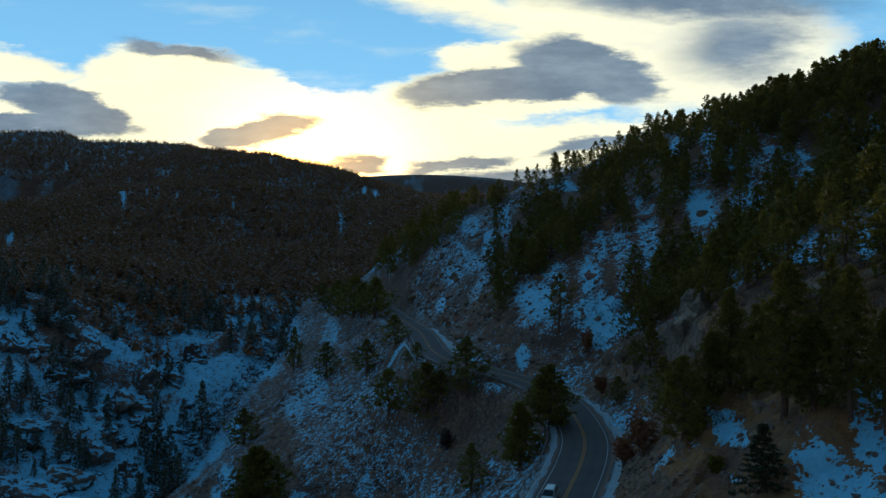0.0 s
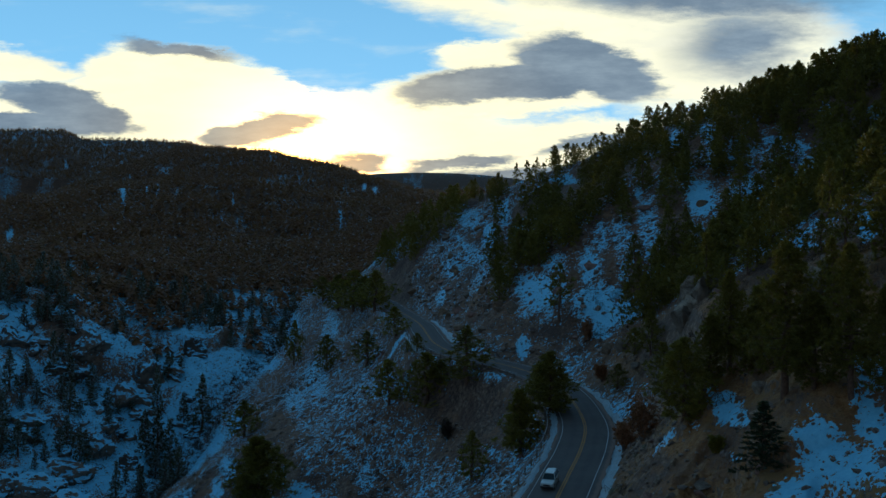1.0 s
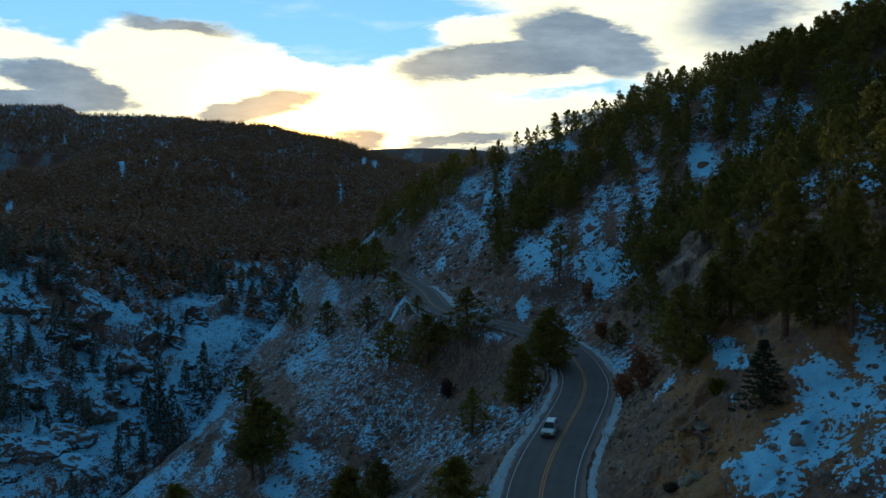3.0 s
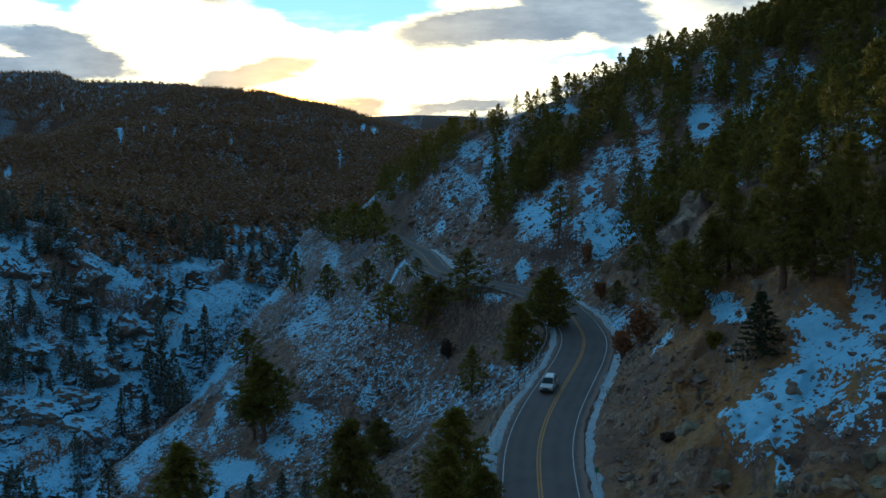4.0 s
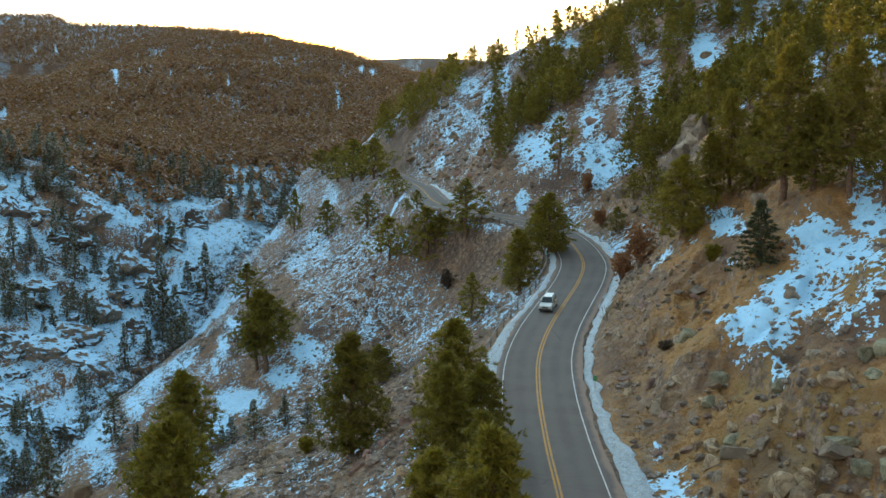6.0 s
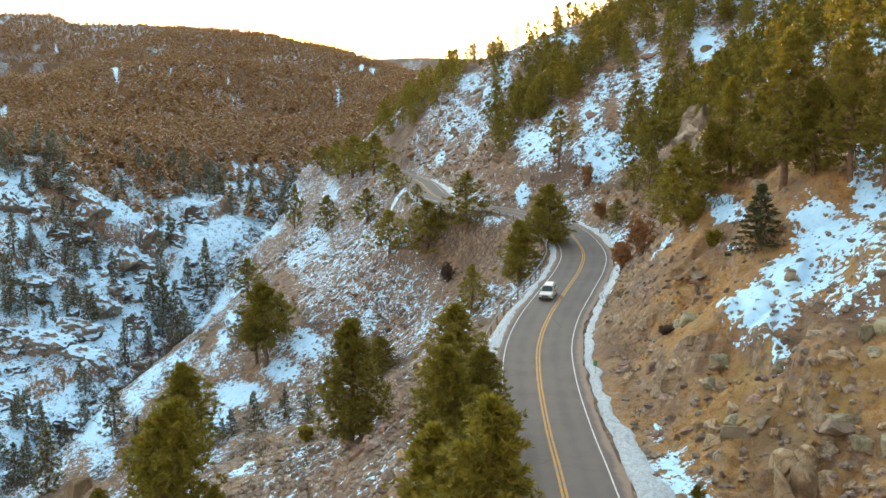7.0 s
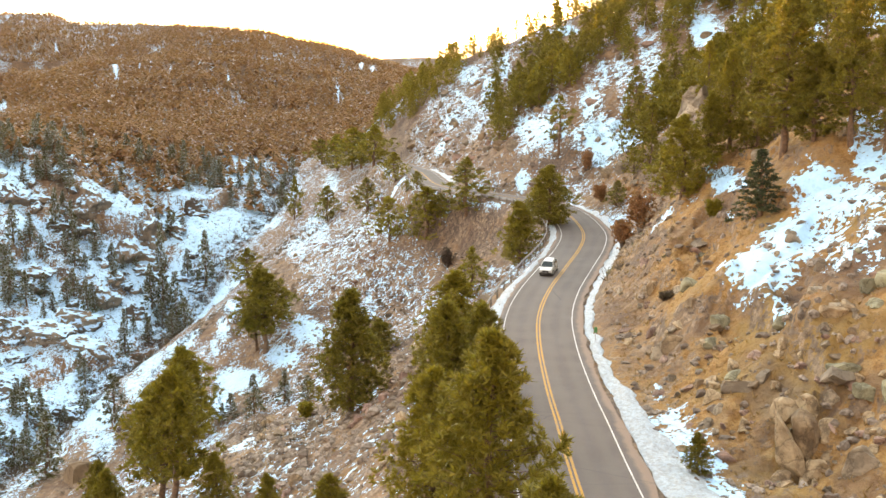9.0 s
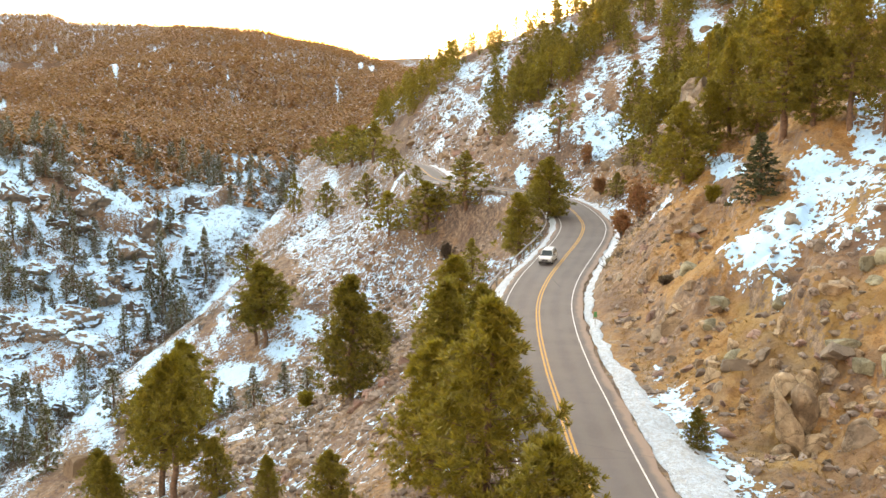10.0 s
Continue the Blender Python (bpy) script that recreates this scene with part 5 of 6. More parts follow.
# rock showing through the turf of the bank
for i, (x, y) in enumerate(scatter(100, (15, 36), (42, 112), lambda x, y: (0.15 + 0.85 * float(wave(x, y, 6, 691) > 0.55)) if 7.5 < x - float(road_x(y)) < 24 else 0, 93, 0.9)):
    kind = ("tan", "grey", "tan", "red", "lichen")[i % 5]
    put_rock(ROCKS[kind][(i * 3) % 5], x, y, rng.uniform(0.35, 1.0), rng.uniform(0, 360), rng.uniform(-25, 25), ROCK_LABEL[kind], "boulders on the bank", lift=-0.25)

# rubble on the slope below the road: x, y, reach, count
for cx, cy, reach, count in [(-7, 80, 3.5, 10), (-13, 96, 4.5, 9), (-3.5, 70, 2.0, 6), (-16, 76, 3.5, 7), (-22, 106, 4.0, 8), (-6, 60, 2.5, 6)]:
    for i in range(count):
        kind = rng.choice(("tan", "grey", "grey", "red"))
        put_rock(ROCKS[kind][i % 5], cx + rng.gauss(0, reach * 0.6), cy + rng.gauss(0, reach * 0.6), rng.uniform(0.35, 1.15), rng.uniform(0, 360), rng.uniform(-20, 20), ROCK_LABEL[kind], "boulders on the lower slope", lift=0.15)

# the pale crag above the road
crag = tagged(new("rock_outcrop"), "pale tan granite crag of leaning slabs on the cut bank", "rock")
crag.matrix_basis = pose(22.3, 49.8, stand(22.3, 49.8))
WEDGES = [rock_mesh("slab", rng, ROCK, q, 9, 0.05, 4) for q in ((1.3, 0.9, 3.0), (1.2, 0.9, 2.0), (1.4, 1.1, 1.2), (1.0, 0.9, 0.9))]
for dx, dy, dz, k, s, lean, turn in [(-0.9, -0.9, 0.7, 0, 1.0, -20, 25), (0.5, -0.2, 1.4, 1, 1.0, -16, 70), (0.5, -2.0, -0.5, 2, 1.0, -8, 10), (2.0, 0.2, 1.5, 2, 0.9, 10, 50), (1.7, -1.4, 0.3, 3, 1.1, 6, 120),
                                     (-0.4, 1.3, 2.6, 3, 1.1, -12, 200), (1.2, 1.9, 2.7, 2, 0.8, 0, 300), (3.2, -0.8, 1.1, 3, 0.9, 8, 20), (2.7, -2.3, -0.2, 3, 0.9, 4, 250), (-1.6, -2.0, -0.8, 2, 0.7, 4, 90)]:
    ob = new("slab", WEDGES[k])
    ob.parent = crag
    ob.matrix_basis = pose(dx, dy, dz, lean, lean * 0.5, turn) @ Matrix.Diagonal((s, s, s, 1))
# the cliff among the pines higher up
cliff = tagged(new("rock_outcrop"), "rounded grey granite cliff between pines on the hillside", "rock")
cliff.matrix_basis = pose(42.0, 142.0, stand(42.0, 142.0))
BLOCKS = [rock_mesh("slab", rng, ROCK_GREY, q, 17, 0.13, 4) for q in ((1.1, 0.9, 1.5), (1.3, 1.0, 1.1), (0.9, 0.9, 1.8))]
for i, (x, y, s, turn) in enumerate([(40.2, 139.0, 2.2, 20), (41.6, 141.5, 2.6, 95), (43.2, 143.8, 2.8, 150), (45.0, 146.0, 2.7, 210), (46.8, 148.0, 2.3, 300), (43.6, 140.6, 2.2, 40), (45.8, 143.0, 2.2, 70)]):
    ob = new("slab", BLOCKS[i % 3])
    ob.parent = cliff
    ob.matrix_basis = pose(x - 42.0, y - 142.0, stand(x, y) - stand(42.0, 142.0) + 0.2, 6 * math.sin(i * 2.3), -14, turn) @ Matrix.Diagonal((s * 1.2, s * 1.2, s, 1))
ledge_rock = tagged(new("rock_outcrop"), "grey upright granite slabs behind tall pines", "rock")
ledge_rock.matrix_basis = pose(49.8, 110.5, stand(49.8, 110.5))
for i, (dx, dy, dz, s, turn) in enumerate([(0, 0, 0.6, 1.9, 15), (1.4, 1.6, 2.2, 2.0, 80), (-1.3, -0.8, -0.8, 1.6, 200)]):
    ob = new("slab", BLOCKS[i])
    ob.parent = ledge_rock
    ob.matrix_basis = pose(dx, dy, dz, 0, 6, turn) @ Matrix.Diagonal((s, s, s * 1.2, 1))


def dale_places(x, y):
    creek = float(creek_line(y))
    return 0.25 + 0.75 * float(wave(x, y, 30, 611) > 0.5) if -0.6 * y - 12 < x < creek - 4 else 0


for i, (x, y) in enumerate(scatter(100, (-220, -70), (140, 345), dale_places, 51, 3.5)):
    r = random.Random(i)
    put_rock(LEDGES[i % 5], x, y, r.uniform(1.3, 4.2), r.uniform(-35, 35), r.uniform(-12, 12), "dark layered rock ledge capped with snow", "ledges of the snowy bank", "ledge")


# the great broken outcrops of the far bank: x, y, size, turn, shape
OUTCROPS = [(-116, 307, 8.5, 20, 1), (-111, 315, 8.0, 60, 3), (-123, 253, 6.5, -15, 2), (-119, 262, 6.0, 10, 0), (-115, 278, 6.0, 30, 1), (-103, 273, 4.6, 0, 3), (-110, 247, 5.2, -25, 2), (-99, 211, 4.6, -20, 4),
            (-138, 300, 6.5, 15, 0), (-156, 304, 7.0, 0, 1), (-136, 256, 6.2, -10, 4), (-132, 314, 7.0, 35, 1), (-138, 276, 5.4, 0, 2), (-101, 337, 5.5, 20, 3), (-121, 226, 5.5, -20, 0), (-90, 300, 4.0, 40, 4), (-131, 238, 5.0, -30, 2)]
for x, y, s, turn, k in OUTCROPS:
    put_rock(CRAGS[k], x, y, s, turn, 6 * math.sin(x), "brown granite outcrop with snow on its ledges", "outcrops of the snowy bank", "rock_outcrop", -0.1)


def slope_places(x, y):
    d = x - float(road_x(min(y, 398)))
    return 0.3 + 0.7 * float(wave(x, y, 18, 621) > 0.5) if -55 < d < -7 else 0


def boulder_field(places, size, seed, label):
    """Far boulders of one slope, one joined mesh for each colour of rock."""
    r = random.Random(seed)
    z = land(np.array([p[0] for p in places]), np.array([p[1] for p in places]))[0]
    made = {"tan": [], "grey": [], "red": []}
    for i, (x, y) in enumerate(places):
        kind = ("tan", "grey", "red")[i % 3]
        me = ROCKS[kind][i % 5]
        m = pose(x, y, z[i], r.uniform(-15, 15), r.uniform(-8, 8), r.uniform(0, 360))
        k = r.uniform(*size)
        co = np.array([v.co[:] for v in me.vertices]) * k @ np.array(m.to_3x3()).T + np.array([x, y, z[i] + 0.08 * k])
        made[kind].append((co, np.array([p.vertices[:] for p in me.polygons])))
    for kind, rows in made.items():
        base, verts, faces = 0, [], []
        for co, f in rows:
            verts.append(co)
            faces.append(f + base)
            base += len(co)
        me = fast_mesh("boulders", np.vstack(verts), np.vstack(faces), {"tan": ROCK, "grey": ROCK_GREY, "red": ROCK_RED}[kind], smooth=False)
        tagged(new("boulders", me), label, "rocks", kind="stuff")


boulder_field(scatter(130, (-70, 20), (45, 300), slope_places, 53, 1.6), (0.4, 1.4), 5, "broken boulders strewn over the stony slope below the road")


def spur_places(x, y):
    d = x - float(road_x(min(y, 398)))
    return 1.0 if (8 < d < 40 and y > 205) or (7 < d < 20 and 150 < y <= 205) else 0.35 if 16 < d < 70 and 95 < y < 230 else 0


boulder_field(scatter(100, (-20, 90), (95, 330), spur_places, 57, 2.5), (0.7, 2.4), 7, "broken granite blocks on the hillside above the road")
put_rock(ROCKS["tan"][0], -74.0, 161.0, 4.6, 40, 0, "large rounded tan boulder at the edge of the snowy gully", "boulders on the lower slope")


def loose_stones(count, x_range, y_range, keep, size, mat, label, seed):
    """Fist- to bucket-sized stones, far too many to count, in one mesh."""
    r = np.random.RandomState(seed)
    bm = bmesh.new()
    bmesh.ops.create_icosphere(bm, subdivisions=1, radius=1.0)
    ball = np.array([tuple(v.co) for v in bm.verts])
    tri = np.array([[v.index for v in f.verts] for f in bm.faces])
    bm.free()
    x, y = r.uniform(*x_range, count * 3), r.uniform(*y_range, count * 3)
    ok = keep(x, y, r.rand(len(x)))
    x, y = x[ok][:count], y[ok][:count]
    z = land(x, y)[0]
    n = len(x)
    s = size[0] + (size[1] - size[0]) * r.rand(n) ** 2.5
    shape = ball[None] * (0.6 + 0.75 * r.rand(n, len(ball), 1)) * (s[:, None] * (0.7 + 0.6 * r.rand(n, 3)))[:, None, :] * np.array([1, 1, 0.75])
    v = shape + np.column_stack([x, y, z])[:, None, :]
    f = tri[None] + (np.arange(n) * len(ball))[:, None, None]
    me = fast_mesh("loose_stones", v.reshape(-1, 3), f.reshape(-1, 3), mat, smooth=False)
    return tagged(new("loose_stones", me), label, "stones", kind="stuff")


def island_rock():
    mat, (add, m, mix, step, fog) = material("loose_stone")
    island = add("ShaderNodeNewGeometry").outputs["Random Per Island"]
    at = add("ShaderNodeTexCoord").outputs["Object"]
    n = fog(at, 4.0, 4.0, 0.6)
    c = mix(island, (0.15, 0.105, 0.08), (0.36, 0.28, 0.225))
    finish(add, mix(step(n, 0.4, 0.7), c, (0.11, 0.078, 0.06)), 0.9, n, 0.08)
    return mat


STONE = island_rock()
loose_stones(2000, (13, 50), (38, 125), lambda x, y, q: (x - road_x(y) > 6.8) & (q < 0.35 + 0.65 * (waves(x, y, 6, 631, 3) > 0.5)), (0.07, 0.5), STONE, "scattered tan and grey stones on the grassy bank", 61)
loose_stones(3800, (-60, 12), (35, 240), lambda x, y, q: (x - road_x(y) < -6.5) & (x - road_x(y) > -52) & (q < 0.3 + 0.7 * (waves(x, y, 8, 641, 3) > 0.5)), (0.1, 0.65), STONE, "loose broken stones over the slope below the road", 63)
loose_stones(2600, (-48, 5), (42, 135), lambda x, y, q: (x - road_x(y) < -6.5) & (q < 0.15 + 0.85 * (waves(x, y, 7, 645, 3) > 0.5)), (0.12, 0.75), STONE, "grey rubble between grass and snow on the near slope", 65)
loose_stones(1800, (-20, 70), (170, 330), lambda x, y, q: (x - road_x(np.minimum(y, 398)) > 7) & (x - road_x(np.minimum(y, 398)) < 55), (0.2, 0.9), STONE, "broken rock debris on the spur above the road", 67)


# ---- low growth ----
def blades(name, count, x_range, y_range, keep, tall, per, wide, mat, label, category, seed, up=1.2):
    """Tufts of upright blades or twigs in one mesh."""
    r = np.random.RandomState(seed)
    x, y = r.uniform(*x_range, count * 4), r.uniform(*y_range, count * 4)
    ok = keep(x, y, r.rand(len(x)))
    x, y = x[ok][:count], y[ok][:count]
    z = land(x, y)[0]
    n = len(x)
    s = tall[0] + (tall[1] - tall[0]) * r.rand(n) ** 1.6
    out = []
    for k in range(per):
        d = r.randn(n, 3) * np.array([1, 1, 0.5]) + np.array([0, 0, up])
        d /= np.linalg.norm(d, axis=1)[:, None]
        side = np.cross(d, r.randn(n, 3))
        side /= np.linalg.norm(side, axis=1)[:, None] + 1e-6
        root = np.column_stack([x, y, z - 0.05]) + r.randn(n, 3) * np.array([0.25, 0.25, 0]) * s[:, None]
        a, w = (s * (0.6 + 0.6 * r.rand(n)))[:, None], (s * wide)[:, None]
        out.append(np.stack([root - side * w * 0.5, root + side * w * 0.5, root + d * a * 0.6 + side * w * 0.4, root + d * a], 1))
    v = np.concatenate(out, 0).reshape(-1, 3)
    f = np.arange(len(v)).reshape(-1, 4)
    me = fast_mesh(name, v, f, mat, smooth=False)
    return tagged(new(name, me), label, category, kind="stuff")


blades("dry_grass", 9000, (12, 60), (36, 125), lambda x, y, q: (x - road_x(y) > 7.2) & (q < 0.25 + 0.75 * (waves(x, y, 7, 651, 3) > 0.47)) & (patches(x, y, SNOW_ABOVE) < 0.35), (0.15, 0.5), 5, 0.17, STRAW,
       "orange-brown dry grass tufts on the bank", "grass", 71)
blades("dry_grass", 4000, (-30, 8), (35, 120), lambda x, y, q: (x - road_x(y) < -5.5) & (q < 0.25 + 0.75 * (waves(x, y, 7, 655, 3) > 0.5)), (0.12, 0.4), 6, 0.15, STRAW, "dry grass between stones below the road", "grass", 73)
blades("bare_brush", 1500, (-75, 10), (90, 300), lambda x, y, q: (x - road_x(np.minimum(y, 398)) < -9) & (q < 0.05 + 0.95 * (waves(x, y, 16, 661, 3) > 0.56)), (0.5, 1.5), 16, 0.08, TWIG,
       "leafless grey-brown brush on the slope", "shrub", 75)
blades("bare_brush", 2600, (-125, -55), (140, 400), lambda x, y, q: np.abs(x - creek_line(y)) < 3 + 6 * q, (0.7, 2.2), 16, 0.08, TWIG,
       "leafless purplish brush along the gully bottom", "shrub", 77)
blades("bare_brush", 900, (-200, -80), (150, 340), lambda x, y, q: (x > -0.6 * y - 8) & (x < creek_line(y)), (0.5, 1.4), 14, 0.09, TWIG,
       "leafless grey brush between snowy ledges", "shrub", 81)
blades("bare_brush", 700, (10, 60), (95, 200), lambda x, y, q: (x - road_x(y) > 6.5) & (waves(x, y, 9, 671, 3) > 0.56), (0.5, 1.6), 14, 0.05, TWIG, "leafless brush on the hillside above the road", "shrub", 79)


def shrub(x, y, tall, wide, mat, label, seed, name="shrub"):
    r = random.Random(seed)
    tv, tf, cv, cf = [], [], [], []
    for _ in range(13):
        a = r.uniform(0, 6.28)
        tip = Vector((math.cos(a) * wide * r.uniform(0.2, 0.8), math.sin(a) * wide * r.uniform(0.2, 0.8), tall * r.uniform(0.6, 1)))
        tube(tv, tf, [Vector((0, 0, -0.2)), tip * 0.5, tip], [0.06, 0.04, 0.01], 4)
        for _ in range(34):
            p = tip * r.uniform(0.45, 1.05) + Vector((r.gauss(0, wide * 0.24), r.gauss(0, wide * 0.24), r.gauss(-0.06 * tall, tall * 0.12)))
            tuft(cv, cf, p, Vector((0, 0, 1)), 0.5, r, 8)
    root = tagged(new(name), label, "shrub")
    root.matrix_basis = pose(x, y, stand(x, y) - 0.05)
    mesh_object("stems", tv, tf, DEAD, root)
    mesh_object("leaves", cv, cf, mat, root, smooth=False)


shrub(27.3, 114.7, 7.0, 2.6, DRY_LEAF, "rust-brown oak shrub with dead leaves beside the road bend", 1)
shrub(26.2, 121.0, 4.2, 1.8, DRY_LEAF, "rust-brown oak shrub with dead leaves beside the road bend", 2)
shrub(29.3, 89.2, 1.5, 0.7, PINE, "small yellow-green bush on the bank", 3)
# added twigs that give the darkness of a hollow in the bank
shrub(21.8, 79.0, 0.55, 0.7, TWIG, "low dark twigs standing in for a shaded hollow in the cut bank", 4)
shrub(-18.5, 107.5, 1.9, 0.9, PINE, "small yellow-green bush on the stony slope", 5)
shrub(30.5, 160.0, 3.2, 1.5, DRY_LEAF, "rust-brown shrub at the foot of the hill", 6)
shrub(0.7, 180.4, 4.6, 1.6, TWIG, "dark leafless bush on the stony slope", 7)
shrub(31.8, 182.6, 4.4, 1.4, DRY_LEAF, "rust-brown shrub below the snow field", 8)


# ---- guard rail ----
def guard_rail(lo, hi, offset, label):
    rail = tagged(new("guard_rail"), label, "guard rail")
    line = along_road(offset, lo, hi)
    profile = [(0.0, 0.44), (0.05, 0.49), (0.05, 0.55), (-0.03, 0.60), (0.05, 0.65), (0.05, 0.71), (0.0, 0.76)]
    verts, n = [], len(line)
    keep = (LINE[:, 1] >= lo) & (LINE[:, 1] <= hi)
    for p, s in zip(line, SIDE[keep]):
        for back in (0.0, -0.02):
            for o, h in profile:
                verts.append((p[0] + s[0] * (o + back), p[1] + s[1] * (o + back), p[2] + h))
    w, faces = len(profile), []
    for i in range(n - 1):
        a, b = i * 2 * w, (i + 1) * 2 * w
        for k in range(w - 1):
            faces.append((a + k, b + k, b + k + 1, a + k + 1))
            faces.append((a + w + k + 1, b + w + k + 1, b + w + k, a + w + k))
        faces.append((a + w - 1, b + w - 1, b + 2 * w - 1, a + 2 * w - 1))
        faces.append((a, a + w, b + w, b))
    mesh_object("beam", verts, faces, STEEL, rail, "weathered steel beam")
    first = None
    for p, s, d in list(zip(line, SIDE[keep], TANGENT[keep]))[1::4]:
        if first is None:
            bm = box_bm(-0.09, -0.09, -0.9, 0.09, 0.09, 0.74, 0.015)
            ob = part("post", bm, POST, rail)
            first = ob.data
        else:
            ob = new("post", first)
            ob.parent = rail
        ob.matrix_basis = pose(p[0] - s[0] * 0.12, p[1] - s[1] * 0.12, p[2], 0, 0, math.degrees(math.atan2(d[1], d[0])))


guard_rail(74, 152, -6.1, "weathered steel guard rail on timber posts along the drop")
guard_rail(172, 238, -5.6, "weathered steel guard rail on timber posts along the upper bend")


# ---- road marker ----
marker = tagged(new("road_marker"), "slim post with a green plate in the snow bank", "road marker")
k = int(np.argmin(np.abs(LINE[:, 1] - 80.5)))
marker.matrix_basis = pose(LINE[k, 0] + SIDE[k, 0] * 5.6, LINE[k, 1] + SIDE[k, 1] * 5.6, road_z(LINE[k, 1]) - 0.2)
GREEN = plain_material("green_plate", (0.02, 0.22, 0.08), (0.03, 0.28, 0.10), 5.0, 0.5)
part("post", box_bm(-0.03, -0.03, 0, 0.03, 0.03, 1.6, 0.008), STEEL, marker)
part("plate", box_bm(-0.16, -0.05, 1.15, 0.16, -0.032, 1.7, 0.01), GREEN, marker, "small green plate")


# ---- car ----
def loft(sections, mat, name, parent, label="", bevel=0.0):
    """A closed body through cross-sections: each is (y, half width low, half width high, z low, z high)."""
    bm = bmesh.new()
    rings = []
    for y, w0, w1, z0, z1 in sections:
        rings.append([bm.verts.new(c) for c in ((-w0, y, z0), (-w0 * 1.0, y, z0 + 0.45 * (z1 - z0)), (-w1, y, z1), (w1, y, z1), (w0 * 1.0, y, z0 + 0.45 * (z1 - z0)), (w0, y, z0))])
    for a, b in zip(rings, rings[1:]):
        for k in range(6):
            bm.faces.new((a[k], a[(k + 1) % 6], b[(k + 1) % 6], b[k]))
    bm.faces.new(rings[0][::-1])
    bm.faces.new(rings[-1])
    bmesh.ops.recalc_face_normals(bm, faces=bm.faces[:])
    if bevel:
        bmesh.ops.bevel(bm, geom=bm.edges[:], offset=bevel, segments=2, affect="EDGES")
    return part(name, bm, mat, parent, label)


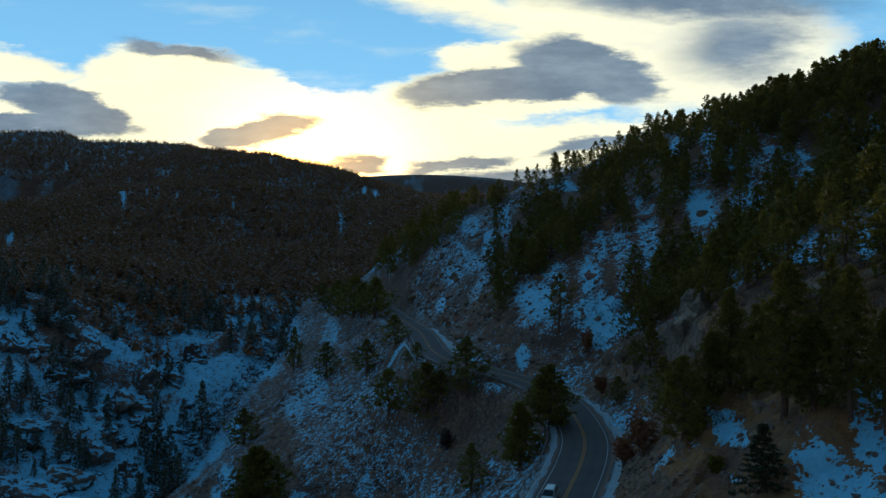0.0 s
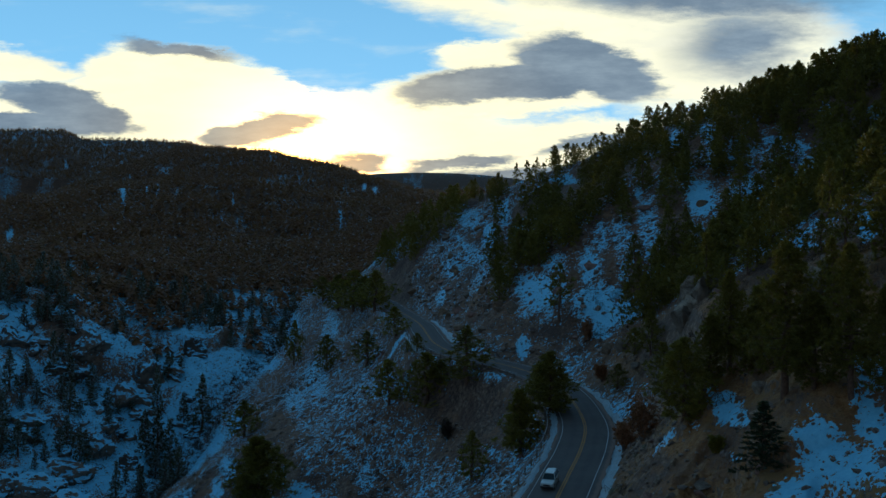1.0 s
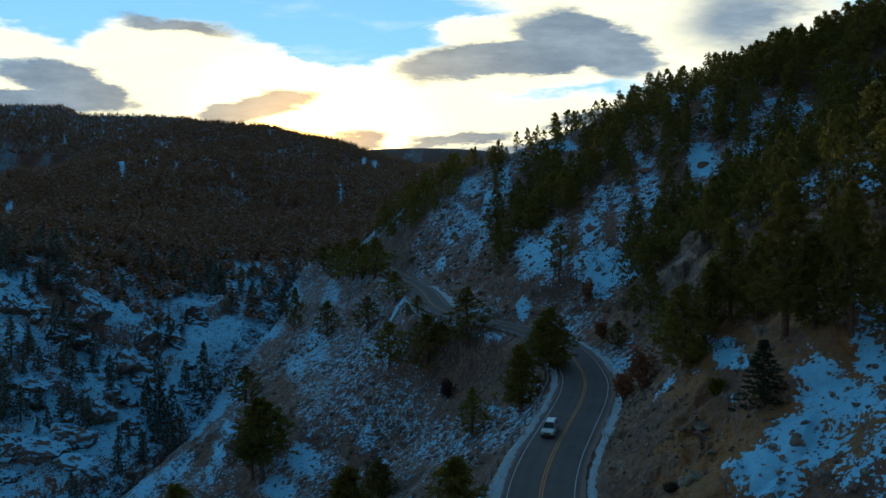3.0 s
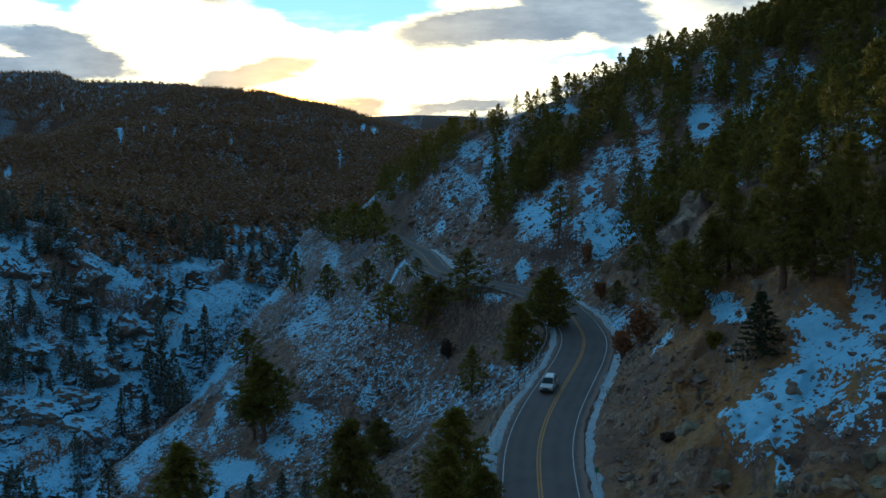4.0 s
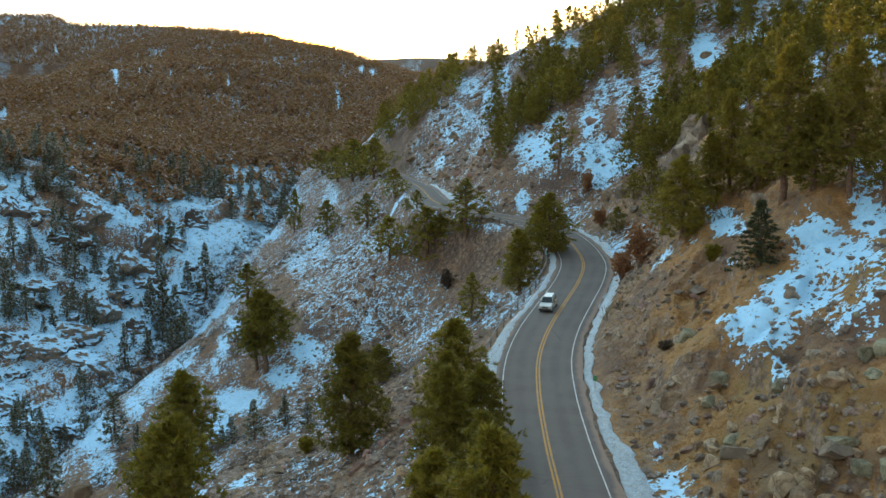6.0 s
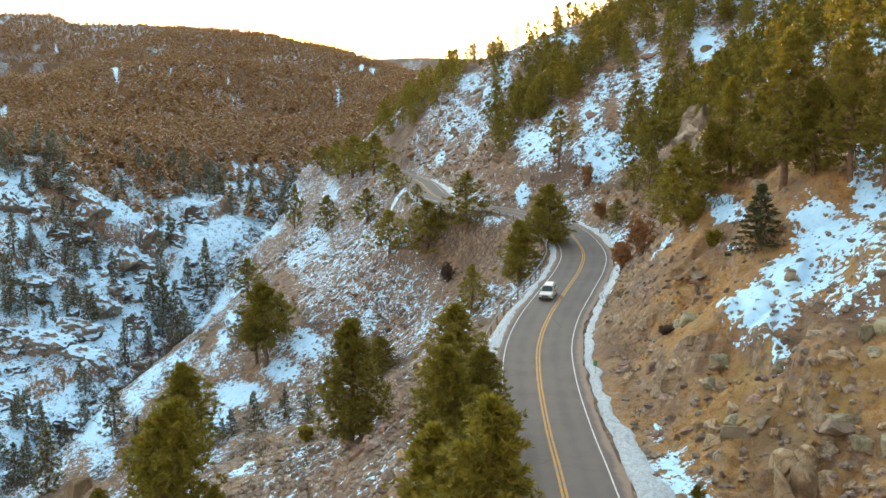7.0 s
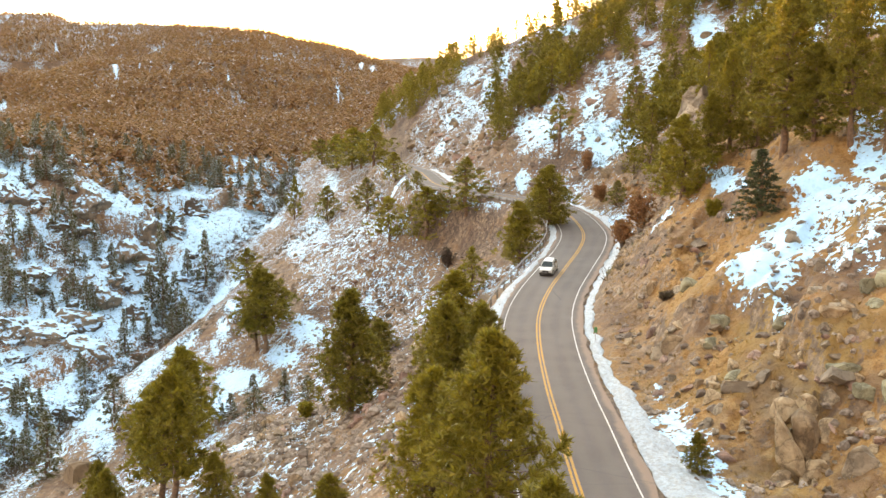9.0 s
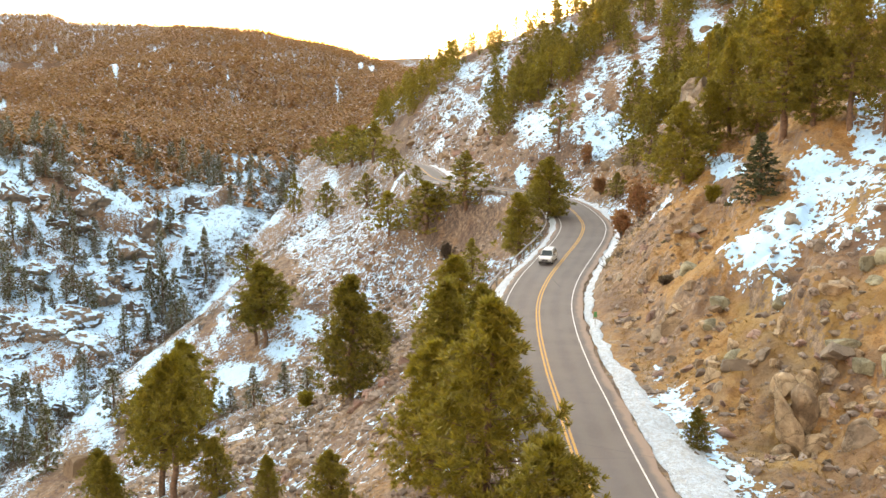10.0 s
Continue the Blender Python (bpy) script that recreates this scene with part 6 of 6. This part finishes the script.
def car(x, y, z, turn, pitch):
    """A sport utility car; its front is at negative y."""
    PAINT = plain_material("silver_paint", (0.50, 0.52, 0.50), (0.58, 0.60, 0.57), 0.6, 0.25, 0.3, 0.0)
    GLASS = plain_material("dark_car_glass", (0.01, 0.03, 0.035), (0.015, 0.04, 0.045), 0.5, 0.06, 0.0, 0.0)
    RUBBER = plain_material("tyre_rubber", (0.018, 0.018, 0.018), (0.03, 0.03, 0.03), 9.0, 0.85)
    ALLOY = plain_material("alloy_rim", (0.35, 0.35, 0.36), (0.45, 0.45, 0.46), 3.0, 0.35, 0.8)
    TRIM = plain_material("black_trim", (0.02, 0.02, 0.02), (0.035, 0.035, 0.035), 5.0, 0.6)
    LAMP = plain_material("headlamp_lens", (0.75, 0.76, 0.74), (0.85, 0.85, 0.82), 4.0, 0.15)
    root = tagged(new("car"), "silver-white sport utility car driving on the road", "car")
    root.matrix_basis = pose(x, y, z, pitch, 0, turn)
    body = loft([(-2.3, 0.74, 0.70, 0.42, 0.80), (-2.15, 0.88, 0.80, 0.30, 0.95), (-1.0, 0.92, 0.84, 0.28, 1.06), (-0.9, 0.92, 0.86, 0.28, 1.08), (1.9, 0.92, 0.87, 0.28, 1.08), (2.25, 0.88, 0.82, 0.32, 1.02), (2.32, 0.80, 0.76, 0.45, 0.9)],
                PAINT, "body", root, bevel=0.035)
    loft([(-1.05, 0.84, 0.80, 1.04, 1.08), (-0.35, 0.82, 0.66, 1.04, 1.66), (1.6, 0.82, 0.67, 1.04, 1.69), (2.2, 0.82, 0.74, 1.04, 1.12)], GLASS, "windows", root, "dark tinted glass", 0.02)
    loft([(-0.4, 0.69, 0.64, 1.62, 1.70), (-0.1, 0.71, 0.65, 1.62, 1.75), (1.4, 0.71, 0.65, 1.62, 1.76), (1.72, 0.69, 0.62, 1.58, 1.71)], PAINT, "roof", root, bevel=0.02)
    for sx in (-1, 1):
        for y0, y1, t0, t1 in ((-1.0, -0.38, 0.06, 0.60), (0.55, 0.6, 0, 0.6), (1.62, 2.15, 0.58, 0.05)):
            bm = bmesh.new()
            a, b = Vector((sx * (0.83 - 0.16 * t0 / 0.6), y0, 1.06 + t0)), Vector((sx * (0.83 - 0.16 * t1 / 0.6) if t0 or y0 < 0 else sx * 0.68, y1, 1.06 + t1))
            verts, faces = [], []
            tube(verts, faces, [a, b], [0.05, 0.05], 5)
            bm.free()
            mesh_object("pillar", verts, faces, PAINT, root)
        part("headlamp", box_bm(sx * 0.62 - 0.15, -2.27, 0.66, sx * 0.62 + 0.15, -2.12, 0.82, 0.03), LAMP, root, "clear headlamp lens")
        part("mirror", box_bm(sx * 1.0 - 0.1, -0.78, 1.06, sx * 1.0 + 0.1, -0.66, 1.22, 0.03), TRIM, root)
        for wy in (-1.42, 1.42):
            tyre = bmesh.new()
            bmesh.ops.create_cone(tyre, cap_ends=True, segments=24, radius1=0.36, radius2=0.36, depth=0.24, matrix=Matrix.Translation((sx * 0.82, wy, 0.36)) @ Matrix.Rotation(radians(90), 4, "Y"))
            bmesh.ops.bevel(tyre, geom=[e for e in tyre.edges if len(e.link_faces) == 2 and e.calc_face_angle(0) > 1], offset=0.04, segments=2, affect="EDGES")
            wheel = part("wheel", tyre, RUBBER, root, "black tyre")
            rim = bmesh.new()
            bmesh.ops.create_cone(rim, cap_ends=True, segments=20, radius1=0.23, radius2=0.21, depth=0.26, matrix=Matrix.Translation((sx * 0.82, wy, 0.36)) @ Matrix.Rotation(radians(90), 4, "Y"))
            part("rim", rim, ALLOY, wheel, "alloy rim")
    part("grille", box_bm(-0.42, -2.33, 0.60, 0.42, -2.2, 0.80, 0.02), TRIM, root, "black grille")
    part("bumper", box_bm(-0.86, -2.38, 0.34, 0.86, -2.1, 0.56, 0.05), TRIM, root, "dark lower bumper")
    for sx in (-1, 1):
        part("roof_rail", box_bm(sx * 0.6 - 0.025, -0.2, 1.76, sx * 0.6 + 0.025, 1.4, 1.81, 0.01), TRIM, root)


k = int(np.argmin(np.abs(LINE[:, 1] - 110)))
car(LINE[k, 0] - SIDE[k, 0] * 1.75, LINE[k, 1] - SIDE[k, 1] * 1.75, float(road_z(LINE[k, 1])) - 0.01,
    math.degrees(math.atan2(TANGENT[k, 1], TANGENT[k, 0])) - 90, math.degrees(math.atan((float(road_z(LINE[k, 1] + 3)) - float(road_z(LINE[k, 1] - 3))) / 6)))
